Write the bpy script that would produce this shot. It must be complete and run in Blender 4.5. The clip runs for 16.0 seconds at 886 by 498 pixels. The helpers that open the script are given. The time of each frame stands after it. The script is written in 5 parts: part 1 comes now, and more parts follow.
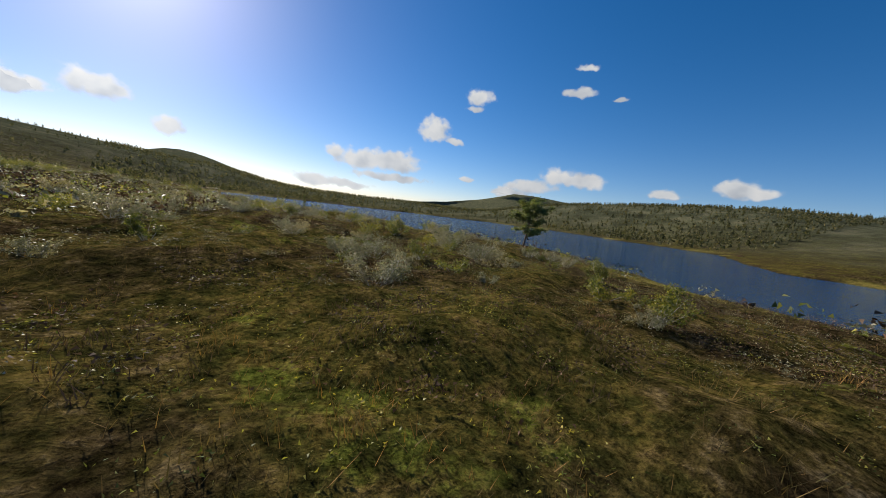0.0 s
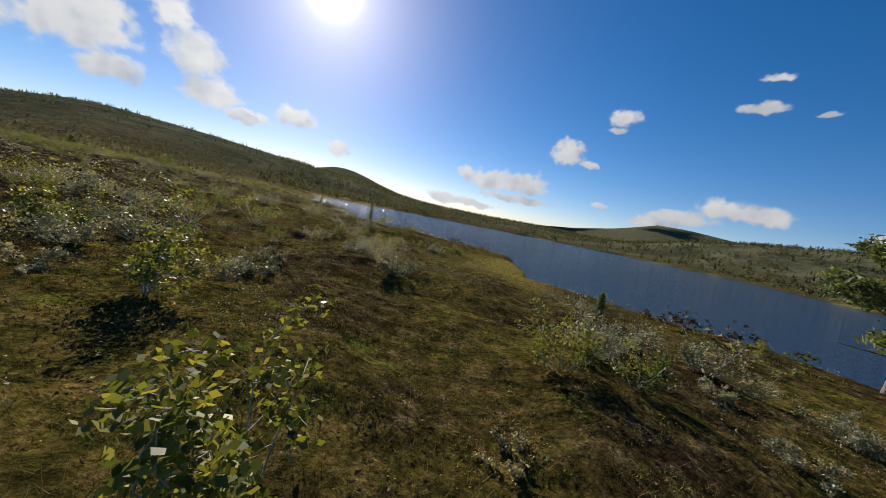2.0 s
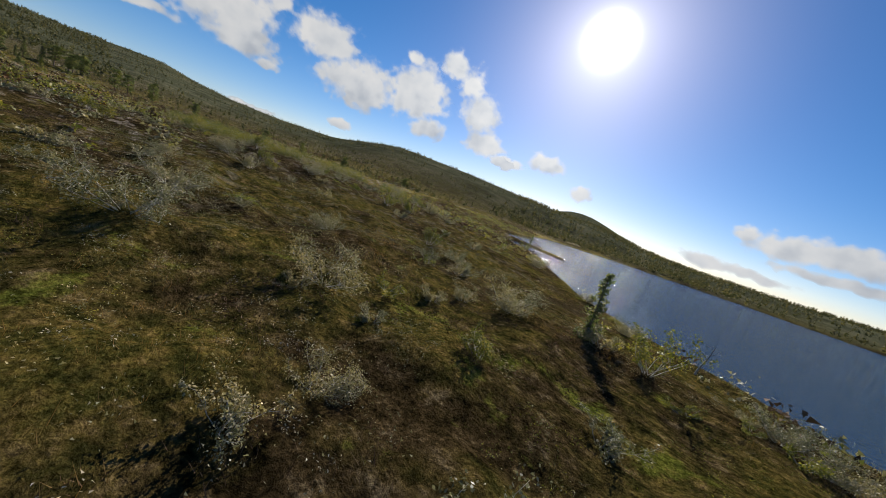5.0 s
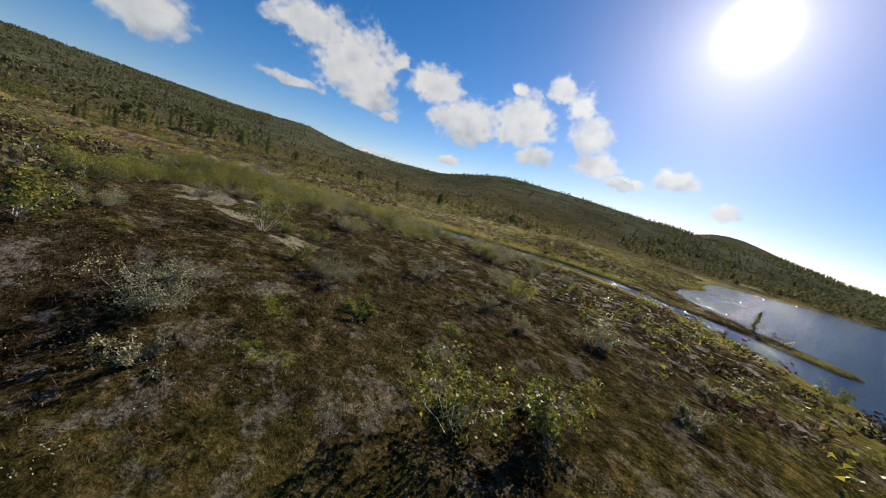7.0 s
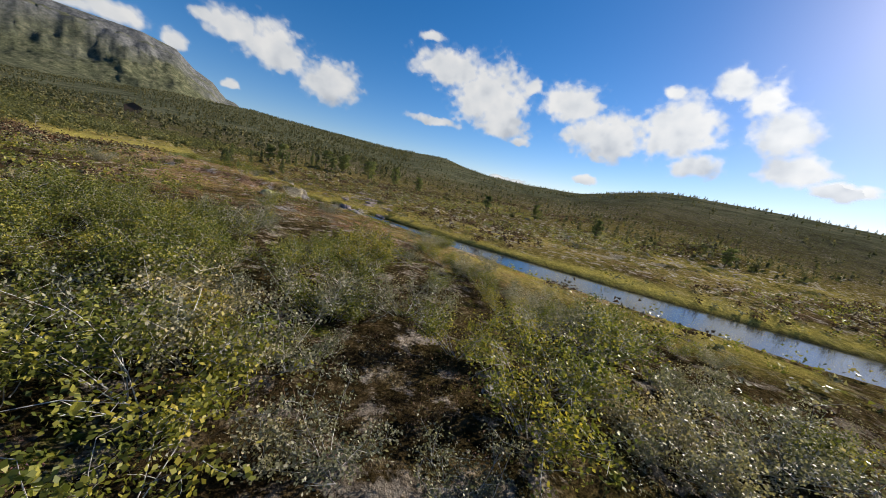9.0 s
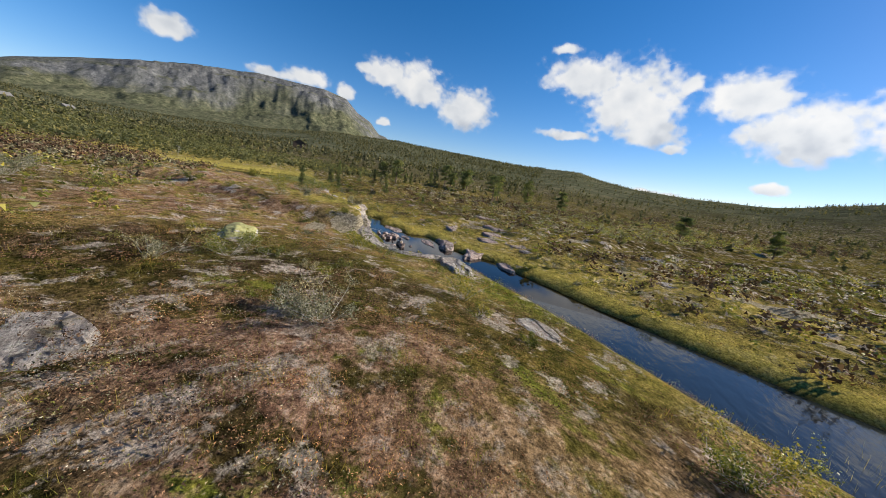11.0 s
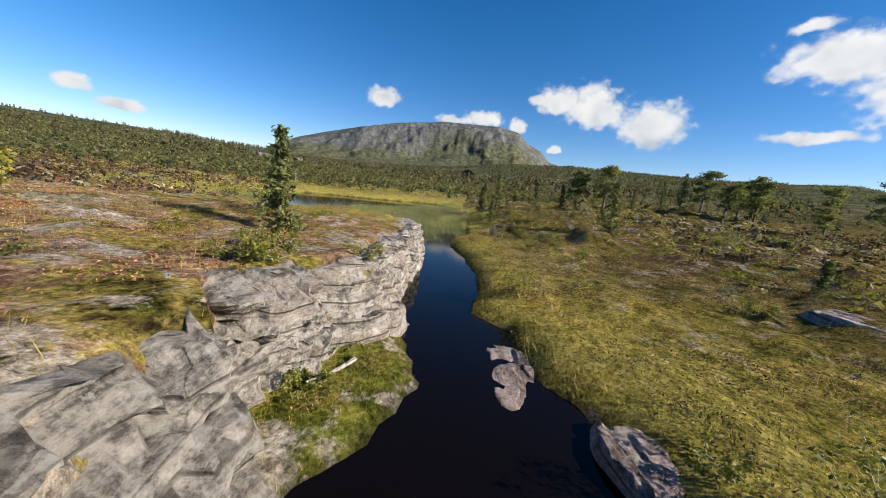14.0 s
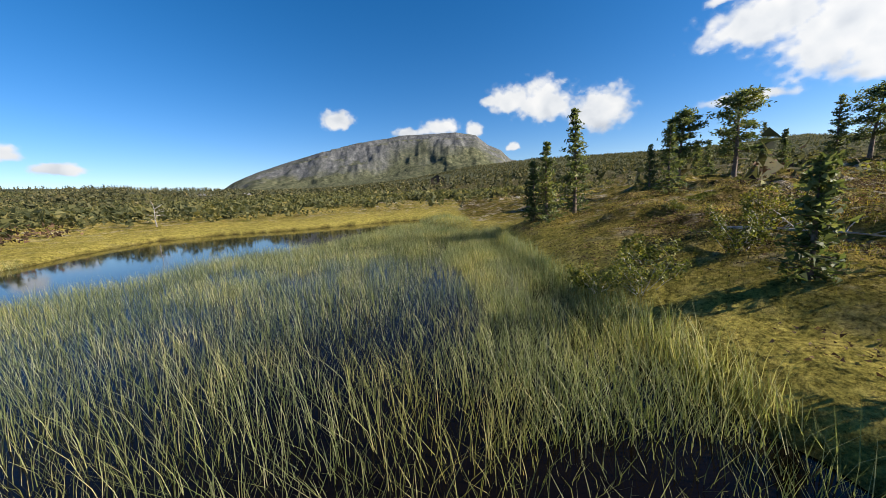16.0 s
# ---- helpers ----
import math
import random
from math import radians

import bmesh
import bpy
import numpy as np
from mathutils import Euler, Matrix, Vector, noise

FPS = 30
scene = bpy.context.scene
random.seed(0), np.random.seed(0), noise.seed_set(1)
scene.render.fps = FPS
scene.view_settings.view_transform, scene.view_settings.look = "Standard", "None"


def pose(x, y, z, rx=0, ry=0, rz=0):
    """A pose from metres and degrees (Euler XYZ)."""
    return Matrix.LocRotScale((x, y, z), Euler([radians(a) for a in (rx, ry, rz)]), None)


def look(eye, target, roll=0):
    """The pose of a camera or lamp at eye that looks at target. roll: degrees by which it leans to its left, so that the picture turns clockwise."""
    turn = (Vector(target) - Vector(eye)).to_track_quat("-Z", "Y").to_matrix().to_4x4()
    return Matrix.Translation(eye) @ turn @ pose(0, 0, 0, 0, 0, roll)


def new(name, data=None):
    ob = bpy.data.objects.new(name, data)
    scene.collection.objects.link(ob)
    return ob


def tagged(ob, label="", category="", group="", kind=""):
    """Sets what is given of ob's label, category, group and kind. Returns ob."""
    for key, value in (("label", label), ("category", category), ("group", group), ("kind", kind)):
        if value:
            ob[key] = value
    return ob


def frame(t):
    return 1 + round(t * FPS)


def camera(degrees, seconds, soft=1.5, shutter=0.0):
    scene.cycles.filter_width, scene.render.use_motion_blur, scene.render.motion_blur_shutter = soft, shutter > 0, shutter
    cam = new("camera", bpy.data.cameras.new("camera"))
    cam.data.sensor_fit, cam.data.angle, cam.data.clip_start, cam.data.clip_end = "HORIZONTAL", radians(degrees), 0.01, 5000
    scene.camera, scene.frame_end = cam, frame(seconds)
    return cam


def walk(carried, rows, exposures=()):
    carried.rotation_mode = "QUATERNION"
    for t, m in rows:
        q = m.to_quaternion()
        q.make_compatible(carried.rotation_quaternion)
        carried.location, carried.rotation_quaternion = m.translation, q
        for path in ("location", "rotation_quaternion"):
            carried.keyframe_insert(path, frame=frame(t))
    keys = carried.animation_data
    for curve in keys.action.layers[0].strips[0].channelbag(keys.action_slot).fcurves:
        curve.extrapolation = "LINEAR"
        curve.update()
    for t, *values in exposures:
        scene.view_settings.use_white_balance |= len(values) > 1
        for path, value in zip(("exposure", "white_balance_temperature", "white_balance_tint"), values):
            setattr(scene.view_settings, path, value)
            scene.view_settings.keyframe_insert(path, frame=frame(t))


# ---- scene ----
cam = camera(105.6, 16.0, soft=0.6)
PATH = [
    (0.0, pose(-0.059, 0.072, 2.358, 83.86, -6.78, -11.15)),
    (0.5, pose(1.102, 4.682, 2.514, 83.20, -10.43, -5.46)),
    (1.0, pose(1.883, 9.128, 2.558, 83.38, -11.36, -1.27)),
    (1.5, pose(2.219, 13.616, 2.602, 84.08, -11.00, 2.85)),
    (2.0, pose(2.366, 18.175, 2.713, 84.14, -11.18, 9.66)),
    (2.5, pose(2.137, 22.267, 2.869, 83.43, -12.71, 17.95)),
    (3.0, pose(1.213, 26.123, 3.002, 82.15, -14.84, 26.44)),
    (3.5, pose(0.086, 29.412, 3.137, 81.48, -16.12, 32.24)),
    (4.0, pose(-1.455, 32.685, 3.325, 80.51, -18.56, 39.19)),
    (4.5, pose(-3.798, 36.205, 3.019, 81.15, -17.51, 45.09)),
    (4.7, pose(-4.771, 37.592, 2.913, 81.09, -18.01, 46.70)),
    (6.8, pose(-19.194, 48.044, 4.386, 80.48, -15.37, 65.66)),
    (7.0, pose(-20.888, 48.598, 4.324, 80.38, -15.15, 67.58)),
    (7.5, pose(-25.107, 50.047, 4.379, 79.54, -14.54, 73.73)),
    (8.0, pose(-29.053, 51.038, 4.420, 79.25, -13.22, 78.93)),
    (8.5, pose(-33.017, 51.509, 4.343, 79.32, -12.11, 83.71)),
    (9.0, pose(-37.269, 51.628, 4.197, 79.22, -11.76, 89.90)),
    (9.2, pose(-38.922, 51.463, 4.257, 78.77, -12.12, 91.76)),
    (11.3, pose(-56.470, 47.625, 3.445, 78.57, -9.41, 114.60)),
    (11.5, pose(-58.117, 46.830, 3.337, 78.66, -9.66, 116.68)),
    (12.0, pose(-62.201, 44.742, 3.205, 78.38, -10.35, 123.59)),
    (12.5, pose(-65.871, 42.361, 2.932, 78.53, -10.39, 130.90)),
    (13.0, pose(-69.186, 39.609, 2.670, 78.74, -9.32, 135.28)),
    (13.5, pose(-72.179, 36.507, 2.467, 78.98, -8.07, 137.98)),
    (14.0, pose(-74.930, 33.302, 2.224, 79.31, -6.22, 139.30)),
    (14.5, pose(-77.478, 30.044, 1.935, 79.67, -2.81, 138.03)),
    (15.0, pose(-79.938, 26.786, 1.772, 79.92, 0.10, 136.46)),
    (15.5, pose(-82.426, 23.718, 1.624, 80.40, 0.09, 136.78)),
    (16.0, pose(-84.798, 20.707, 1.468, 81.17, 3.08, 133.97)),
]

EXPO, SKY, SUN, CLOUD = 0.9, 0.073, 5.3, 0.50

walk(cam, PATH, exposures=[(0.0, EXPO - 0.30), (2.5, EXPO - 0.38), (4.7, EXPO - 0.38), (8.0, EXPO - 0.24), (11.3, EXPO + 0.08), (14.0, EXPO + 0.15), (16.0, EXPO + 0.22)])

# ---- world, sun ----
SUN_AZ, SUN_EL = 32.0, 27.5          # degrees, counter-clockwise from +y
sun_way = Vector((-math.sin(radians(SUN_AZ)) * math.cos(radians(SUN_EL)), math.cos(radians(SUN_AZ)) * math.cos(radians(SUN_EL)), math.sin(radians(SUN_EL))))
world = bpy.data.worlds.new("sky")
scene.world = world
world.use_nodes = True
wn = world.node_tree
wn.nodes.clear()
sky = wn.nodes.new("ShaderNodeTexSky")
sky.sky_type = "NISHITA"
sky.sun_disc = False
sky.sun_elevation, sky.sun_rotation = radians(SUN_EL), radians(-SUN_AZ)
sky.altitude, sky.air_density, sky.dust_density, sky.ozone_density = 1200.0, 1.0, 0.55, 3.6
wbg = wn.nodes.new("ShaderNodeBackground")
wbg.inputs["Strength"].default_value = SKY
wout = wn.nodes.new("ShaderNodeOutputWorld")
sat = wn.nodes.new("ShaderNodeHueSaturation")
sat.inputs["Saturation"].default_value = 1.32
wn.links.new(sky.outputs[0], sat.inputs["Color"])
tone = wn.nodes.new("ShaderNodeMix")
tone.data_type, tone.blend_type = "RGBA", "MULTIPLY"
tone.inputs[0].default_value = 1.0
tone.inputs[7].default_value = (1.12, 0.95, 0.98, 1.0)
wn.links.new(sat.outputs[0], tone.inputs[6])
wn.links.new(tone.outputs[2], wbg.inputs["Color"])
wn.links.new(wbg.outputs[0], wout.inputs["Surface"])
sun_lamp = bpy.data.lights.new("sun", "SUN")
sun_lamp.energy, sun_lamp.angle, sun_lamp.color = SUN, radians(0.53), (1.0, 0.91, 0.78)
sun_ob = new("sun_light", sun_lamp)
sun_ob.matrix_world = look(sun_way * 300, (0, 0, 0))


# ---- noise ----
def vnoise(x, y, seed=0):
    """Smooth value noise, -1 to 1."""
    x, y = np.asarray(x, float), np.asarray(y, float)
    xi, yi = np.floor(x), np.floor(y)
    fx, fy = x - xi, y - yi
    fx, fy = fx * fx * (3 - 2 * fx), fy * fy * (3 - 2 * fy)

    def corner(a, b):
        v = np.sin(a * 127.1 + b * 311.7 + seed * 74.7) * 43758.5453
        return (v - np.floor(v)) * 2 - 1
    low = corner(xi, yi) * (1 - fx) + corner(xi + 1, yi) * fx
    high = corner(xi, yi + 1) * (1 - fx) + corner(xi + 1, yi + 1) * fx
    return low * (1 - fy) + high * fy


def fbm(x, y, size, octaves=4, seed=0):
    total, amp, norm = 0, 1.0, 0
    for o in range(octaves):
        total = total + amp * vnoise(x / size * 2 ** o + 17.3 * o, y / size * 2 ** o - 9.1 * o, seed + o)
        norm += amp
        amp *= 0.5
    return total / norm


def smooth(a, b, v):
    u = np.clip((v - a) / (b - a), 0, 1)
    return u * u * (3 - 2 * u)


# ---- plan of the water ----
LAKE = [(40, -60), (22, -10), (14, 12), (15, 20), (16, 26), (13, 32), (7.5, 35), (4.6, 37), (4.4, 42), (3.8, 48), (1.5, 51.5), (-4, 53.5), (-10, 55.5), (-14, 59),
        (-20, 65), (-25, 71), (-31, 75), (-38, 77), (-46, 77), (-46, 80.5), (-38, 80.6), (-28, 80.0), (-27.5, 81.6), (-35, 84.5), (-41, 87), (-46, 92), (-50, 100), (-54, 114),
        (-62, 128), (-70, 150), (-60, 185), (-20, 205), (20, 205), (60, 190), (88, 150), (86, 118), (80, 102), (88, 88), (84, 68), (55, 40), (46, 30), (60, 0), (90, -60)]
POND = [(-86.0, 22.0), (-87.6, 20.4), (-89.8, 18.2), (-92, 16), (-94.5, 13.5), (-96, 10), (-97.5, 7), (-100.0, 4), (-98.5, 2.3), (-93, 1.0), (-89.5, -1.5), (-87, -1.8), (-85, 0.2),
        (-83.8, 2.5), (-82, 6), (-80.8, 10), (-80.9, 15.2), (-82.1, 19.2), (-82.9, 21.3), (-84.2, 23.0)]
# the dark channel: its left and right bank, going downstream
BANK_LEFT = [(-68.2, 44.8), (-67.6, 42.6), (-68.0, 40.9), (-69.2, 39.8), (-69.9, 39.2), (-71.0, 38.0), (-72.2, 36.4), (-73.2, 34.9), (-73.4, 33.9), (-74.2, 32.8), (-75.3, 31.3), (-76.15, 31.05), (-77.1, 30.6), (-77.45, 29.9),
             (-77.95, 28.6), (-79.2, 27.45), (-81.1, 25.4), (-81.5, 24.8), (-82.4, 22.75), (-83.3, 21.0)]
BANK_RIGHT = [(-85.4, 22.1), (-83.7, 23.8), (-82.75, 25.6), (-82.1, 26.4), (-81.5, 27.4), (-80.5, 28.5), (-79.35, 29.4), (-79.4, 30.2), (-78.5, 31.4), (-78.4, 32.3), (-77.7, 33.0), (-76.8, 33.15), (-75.8, 34.3), (-76.1, 35.0),
              (-75.5, 35.8), (-73.8, 37.0), (-73.2, 38.6), (-72.4, 39.6), (-73.2, 40.5), (-72.3, 41.4), (-71.4, 42.6), (-70.6, 44.0), (-70.5, 45.6)]
CHANNEL = BANK_LEFT + BANK_RIGHT
# stream: x, y, half width
STREAM = [(-45, 78.7, 1.9), (-50, 75.5, 3.0), (-52.8, 69.5, 3.3), (-55.6, 64, 3.0), (-58.8, 59, 2.6), (-62.4, 54, 1.8), (-64.8, 51, 1.4), (-66.9, 48.4, 1.2), (-69.3, 45.0, 1.1),
          (-70.2, 42.0, 0.5), (-71.4, 39.2, 0.3), (-73.0, 36.6, 0.3), (-74.9, 33.4, 0.3), (-77.4, 31.2, 0.3), (-78.8, 28.9, 0.3), (-80.4, 27.2, 0.3), (-82.3, 24.6, 0.3), (-84.6, 22.4, 0.4)]


def poly_distance(px, py, poly):
    """Distance to a closed outline, negative inside."""
    d = np.full(px.shape, 1e9)
    inside = np.zeros(px.shape, bool)
    for (ax, ay), (bx, by) in zip(poly, poly[1:] + poly[:1]):
        ex, ey = bx - ax, by - ay
        u = np.clip(((px - ax) * ex + (py - ay) * ey) / (ex * ex + ey * ey), 0, 1)
        d = np.minimum(d, np.hypot(px - ax - u * ex, py - ay - u * ey))
        if ey:
            inside ^= ((ay > py) != (by > py)) & (px < ex * (py - ay) / ey + ax)
    return np.where(inside, -d, d)


def stream_distance(px, py):
    """Distance to the bank (negative in the water) and the side: positive on the left bank, going downstream to the pond."""
    best, side = np.full(px.shape, 1e9), np.zeros(px.shape)
    for (ax, ay, aw), (bx, by, bw) in zip(STREAM, STREAM[1:]):
        ex, ey = bx - ax, by - ay
        u = np.clip(((px - ax) * ex + (py - ay) * ey) / (ex * ex + ey * ey), 0, 1)
        qx, qy = px - ax - u * ex, py - ay - u * ey
        d = np.hypot(qx, qy) - (aw + (bw - aw) * u)
        s = np.sign(ex * qy - ey * qx)
        side = np.where(d < best, s, side)
        best = np.minimum(best, d)
    return np.minimum(best, poly_distance(px, py, CHANNEL)), side


def water_distance(px, py):
    wob = 0.35 * fbm(px, py, 3.2, 3, 5)
    lake = poly_distance(px, py, LAKE) + wob * 1.6
    pond = poly_distance(px, py, POND) + wob
    stream, side = stream_distance(px, py)
    return np.minimum(np.minimum(lake, pond), stream + wob * 0.55), stream, side, pond


# ---- distant hills: azimuth (degrees counter-clockwise from +y), elevation of the skyline, its distance ----
HX, HY = -40.0, 45.0
RIDGE = [(-180, 3.2, 400), (-168, 3.4, 420), (-150, 3.0, 600), (-110, 2.2, 700), (-80, 3.8, 420), (-72, 4.7, 400), (-66, 5.1, 380), (-60, 5.0, 360), (-50, 4.6, 380), (-43, 4.1, 400), (-36, 3.2, 400), (-29, 1.6, 420), (-22, 1.2, 420),
         (-12, 1.5, 420), (-3, 1.4, 420), (5, 1.5, 420), (10, 1.8, 420), (13, 2.2, 420), (16, 2.8, 420), (19, 3.4, 405), (24, 3.7, 365), (28, 4.1, 350), (33, 4.6, 340), (37, 4.9, 330), (42, 5.3, 330), (48, 5.5, 330), (54, 5.7, 338), (58, 5.4, 350), (62, 4.5, 385),
         (67, 3.4, 430), (76, 3.1, 490), (82, 3.3, 560), (87, 3.9, 690), (90, 4.5, 800), (93, 4.5, 812), (98, 4.2, 830), (108, 4.4, 860), (114, 4.6, 880), (119, 4.7, 900)]
RIDGE_B = [(128, 4.2, 900), (138, 2.8, 900), (148, 2.2, 800), (158, 2.0, 600), (163, 2.4, 510), (167, 2.6, 460), (173, 3.0, 418), (180, 3.2, 400)]
MOUNTAIN = [(116, 0), (119, 3.4), (121.3, 5.2), (122.4, 5.4), (124, 7.0), (126, 7.9), (128, 9.5), (131, 10.1), (140, 10.1), (147, 9.0), (152, 7.9), (157, 6.5), (161.5, 5.0), (164.5, 3.7), (167, 2.0), (171, 0)]
FAR = [(-60, 0), (-44, 2.0), (-38, 3.0), (-33, 3.7), (-27, 4.3), (-23, 4.4), (-18, 2.9), (-12, 1.9), (-6, 1.3), (2, 1.0), (10, 1.1), (16, 1.6), (19, 2.4), (22, 3.3), (24.5, 4.0), (27, 4.3), (29, 3.9), (31, 3.2), (36, 0)]


def far_height(px, py):
    dx, dy = px - HX, py - HY
    r = np.hypot(dx, dy) + 1e-6
    az = np.degrees(np.arctan2(-dx, dy))
    rows = RIDGE + RIDGE_B
    el = np.interp(az, [a for a, _, _ in rows], [e for _, e, _ in rows])
    dist = np.interp(az, [a for a, _, _ in rows], [d for _, _, d in rows])
    rough = fbm(px, py, 160, 5, 31)
    top = dist * np.tan(np.radians(el))
    u = (r - 70) / (dist - 70)
    rise = np.where(u < 1, smooth(-0.05, 1.0, u) * 0.55 + 0.45 * np.clip(u, 0, 1) ** 1.3, np.maximum(1 - 0.25 * (u - 1), 0.2))
    h = top * rise * (1 + 0.06 * rough * smooth(0.1, 0.6, u))
    f_el = np.interp(az, [a for a, _ in FAR], [e for _, e in FAR])
    fu = (r - 1900) / 1900
    f = 3800 * np.tan(np.radians(f_el)) * np.where(fu < 1, smooth(0, 1, fu), np.maximum(1 - 1.5 * (fu - 1), 0)) * (1 + 0.05 * fbm(px, py, 260, 4, 77))
    return np.maximum(h, f)


def mountain_height(px, py):
    dx, dy = px - HX, py - HY
    r = np.hypot(dx, dy)
    az = np.degrees(np.arctan2(-dx, dy)) % 360
    crag = fbm(px, py, 240, 6, 77)
    gully = np.abs(fbm(az * 40, r * 0.35, 60, 4, 78))
    m_el = np.interp(az + 0.25 * crag, [a for a, _ in MOUNTAIN], [e for _, e in MOUNTAIN])
    m_top = 2600 * np.tan(np.radians(m_el))
    mu = (r - 900) / 1700
    prof = 0.50 * np.clip(mu, 0, 1) ** 1.3 + 0.50 * smooth(0.62, 0.99, mu + 0.09 * crag - 0.016 * gully)
    prof = prof + 0.030 * (smooth(0.2, 0.9, (prof * 7 + 0.8 * crag) % 1.0) - 0.5) * smooth(0.25, 0.5, mu) * smooth(1.0, 0.9, mu)
    prof = np.where(mu > 1, np.maximum(1 - 1.2 * (mu - 1), 0), prof)
    return m_top * prof * (1 + 0.04 * crag * smooth(1.0, 0.8, mu)) - 6


# spot heights of the ground: x, y, metres above the water
SPOTS = [(-6, 0, 1.1), (0, 5, 1.2), (2, 14, 1.25), (-5, 17.5, 1.5), (6, 28, 0.95), (13, 29, 0.5), (-1, 37, 0.45), (-11, 34, 0.75), (-16.5, 41, 0.8), (-14, 50, 0.7), (-20, 40, 1.3), (-25, 55, 1.5),
         (-30, 45, 2.1), (-39, 51, 1.9), (-44, 45, 2.0), (-50, 51, 1.4), (-52, 45, 1.75), (-58, 45, 1.6), (-62, 40, 1.7), (-68, 38, 1.45), (-73, 30, 1.4), (-77, 27, 1.15), (-80, 22, 0.75), (-70, 25, 1.9), (-78, 12, 0.35),
         (-84, 34, 0.6), (-90, 42, 1.3), (-86, 38, 1.0), (-92, 30, 1.3)]
SPOTS_B = [(-88, 26, 0.75), (-91, 20.6, 1.15), (-93, 23, 1.25), (-96, 19, 1.5), (-100, 13, 0.9), (-108, 18, 1.8), (-118, 23, 2.4), (-67, 72, 1.3), (-75, 60, 0.6), (-80, 57, 0.7), (-93, 100, 3.6), (-70, 90, 1.6), (-95, -10, 0.8), (20, 50, 0.5)]


def nearest_bank(px, py):
    """The x of the nearest point of the channel's left bank."""
    best, bx = np.full(np.shape(px), 1e9), np.zeros(np.shape(px))
    for (ax, ay), (cx, cy) in zip(BANK_LEFT, BANK_LEFT[1:]):
        ex, ey = cx - ax, cy - ay
        u = np.clip(((px - ax) * ex + (py - ay) * ey) / (ex * ex + ey * ey), 0, 1)
        d = np.hypot(px - ax - u * ex, py - ay - u * ey)
        bx = np.where(d < best, ax + u * ex, bx)
        best = np.minimum(best, d)
    return bx


def recess(px, py):
    """How far the rock wall stands back from the channel, leaving a grassy foot."""
    px = nearest_bank(px, py)
    return 0.85 * smooth(-71.6, -70.8, px) + 0.95 * smooth(-75.3, -75.7, px) * smooth(-77.7, -77.2, px) + 0.10


# patches of pale gravel and lichen: x, y, radius
BARE_SPOTS = [(-36.6, 45.5, 1.2), (-34.0, 47.1, 0.8), (-31.8, 48.8, 0.7), (-65.9, 38.4, 0.6), (-66.7, 39.1, 0.6), (-67.3, 39.9, 0.5), (-70.9, 33.3, 0.5), (-72.6, 31.4, 0.6), (-79.6, 24.1, 0.42), (-80.2, 23.7, 0.36), (-79.5, 25.0, 0.30), (-80.5, 25.4, 0.24), (-79.9, 25.8, 0.34),
              (-77.1, 28.3, 0.28), (-77.6, 28.4, 0.30), (-77.2, 28.9, 0.30), (-76.6, 28.9, 0.40), (-74.0, 25.3, 0.5), (-64.6, 41.4, 0.5)]


def bare_rock(px, py, side, stream):
    """Patches of bare, lichen-grey rock on the banks."""
    v = fbm(px, py, 2.6, 4, 33) - 0.08 * (side > 0) - 0.7 * smooth(6.5, 3.5, np.hypot(px + 70.3, py - 36.5))
    bare = smooth(0.29, 0.38, v) * smooth(-63, -69, px) * smooth(-84, -80, px)
    rag = 0.9 * fbm(px, py, 0.6, 3, 34)
    for sx, sy, sr in BARE_SPOTS:
        bare = np.maximum(bare, smooth(1.1, 0.8, np.hypot(px - sx, py - sy) / sr + rag))
    return bare


def ground_height(px, py):
    px, py = np.asarray(px, float), np.asarray(py, float)
    d, stream, side, pond = water_distance(px, py)
    num, den = 1.1 * 0.004, 0.004
    for sx, sy, sh in SPOTS + SPOTS_B:
        w = 1 / ((px - sx) ** 2 + (py - sy) ** 2 + 9) ** 1.4
        num, den = num + w * sh, den + w
    h = num / den
    r = np.hypot(px - HX, py - HY)
    h = h * (1 - 0.5 * smooth(150, 400, r))
    h = h + (0.22 * fbm(px, py, 7, 3, 2) + 0.20 * fbm(px, py, 1.7, 3, 3)) * smooth(0.2, 3.5, d)
    h = h + 0.12 * fbm(px, py, 0.75, 3, 4) * smooth(0.05, 0.8, d)
    h = h + 0.30 * (smooth(0.0, 0.45, fbm(px, py, 1.9, 3, 44)) - 0.4) * smooth(0.6, 2.5, d) * np.maximum((side <= 0) * smooth(-64, -68, px), 0.7 * smooth(-24, -18, px)) * smooth(160, 110, r)
    h = h + far_height(px, py) * smooth(10, 120, d)
    steep = (side > 0) * smooth(-65.0, -67.5, px) * smooth(-84.2, -82.9, px) * smooth(18.3, 20.3, py)
    bank = np.clip(1 - np.exp(-np.maximum(d - (0.14 + recess(px, py)) * steep, 0) / (6.5 - 6.40 * steep)), 0, 1)
    knoll = (side <= 0) * smooth(-87.3, -89.0, px) * smooth(10, 15, py) * smooth(34, 26, py)
    bank = np.maximum(bank, knoll * (1 - np.exp(-np.maximum(d, 0) / 2.6)))
    low = 0.10 + 0.10 * smooth(0, 0.8, d) * (1 - steep)
    land = np.where(bank * h > low, bank * h, np.minimum(low * smooth(-0.05, 0.35, d) + 0.4 * bank * h, np.maximum(h, 0.12)))
    bed = -0.05 - 0.5 * smooth(0, 1.2, -d)
    return np.where(d > 0, land + 0.03, bed)


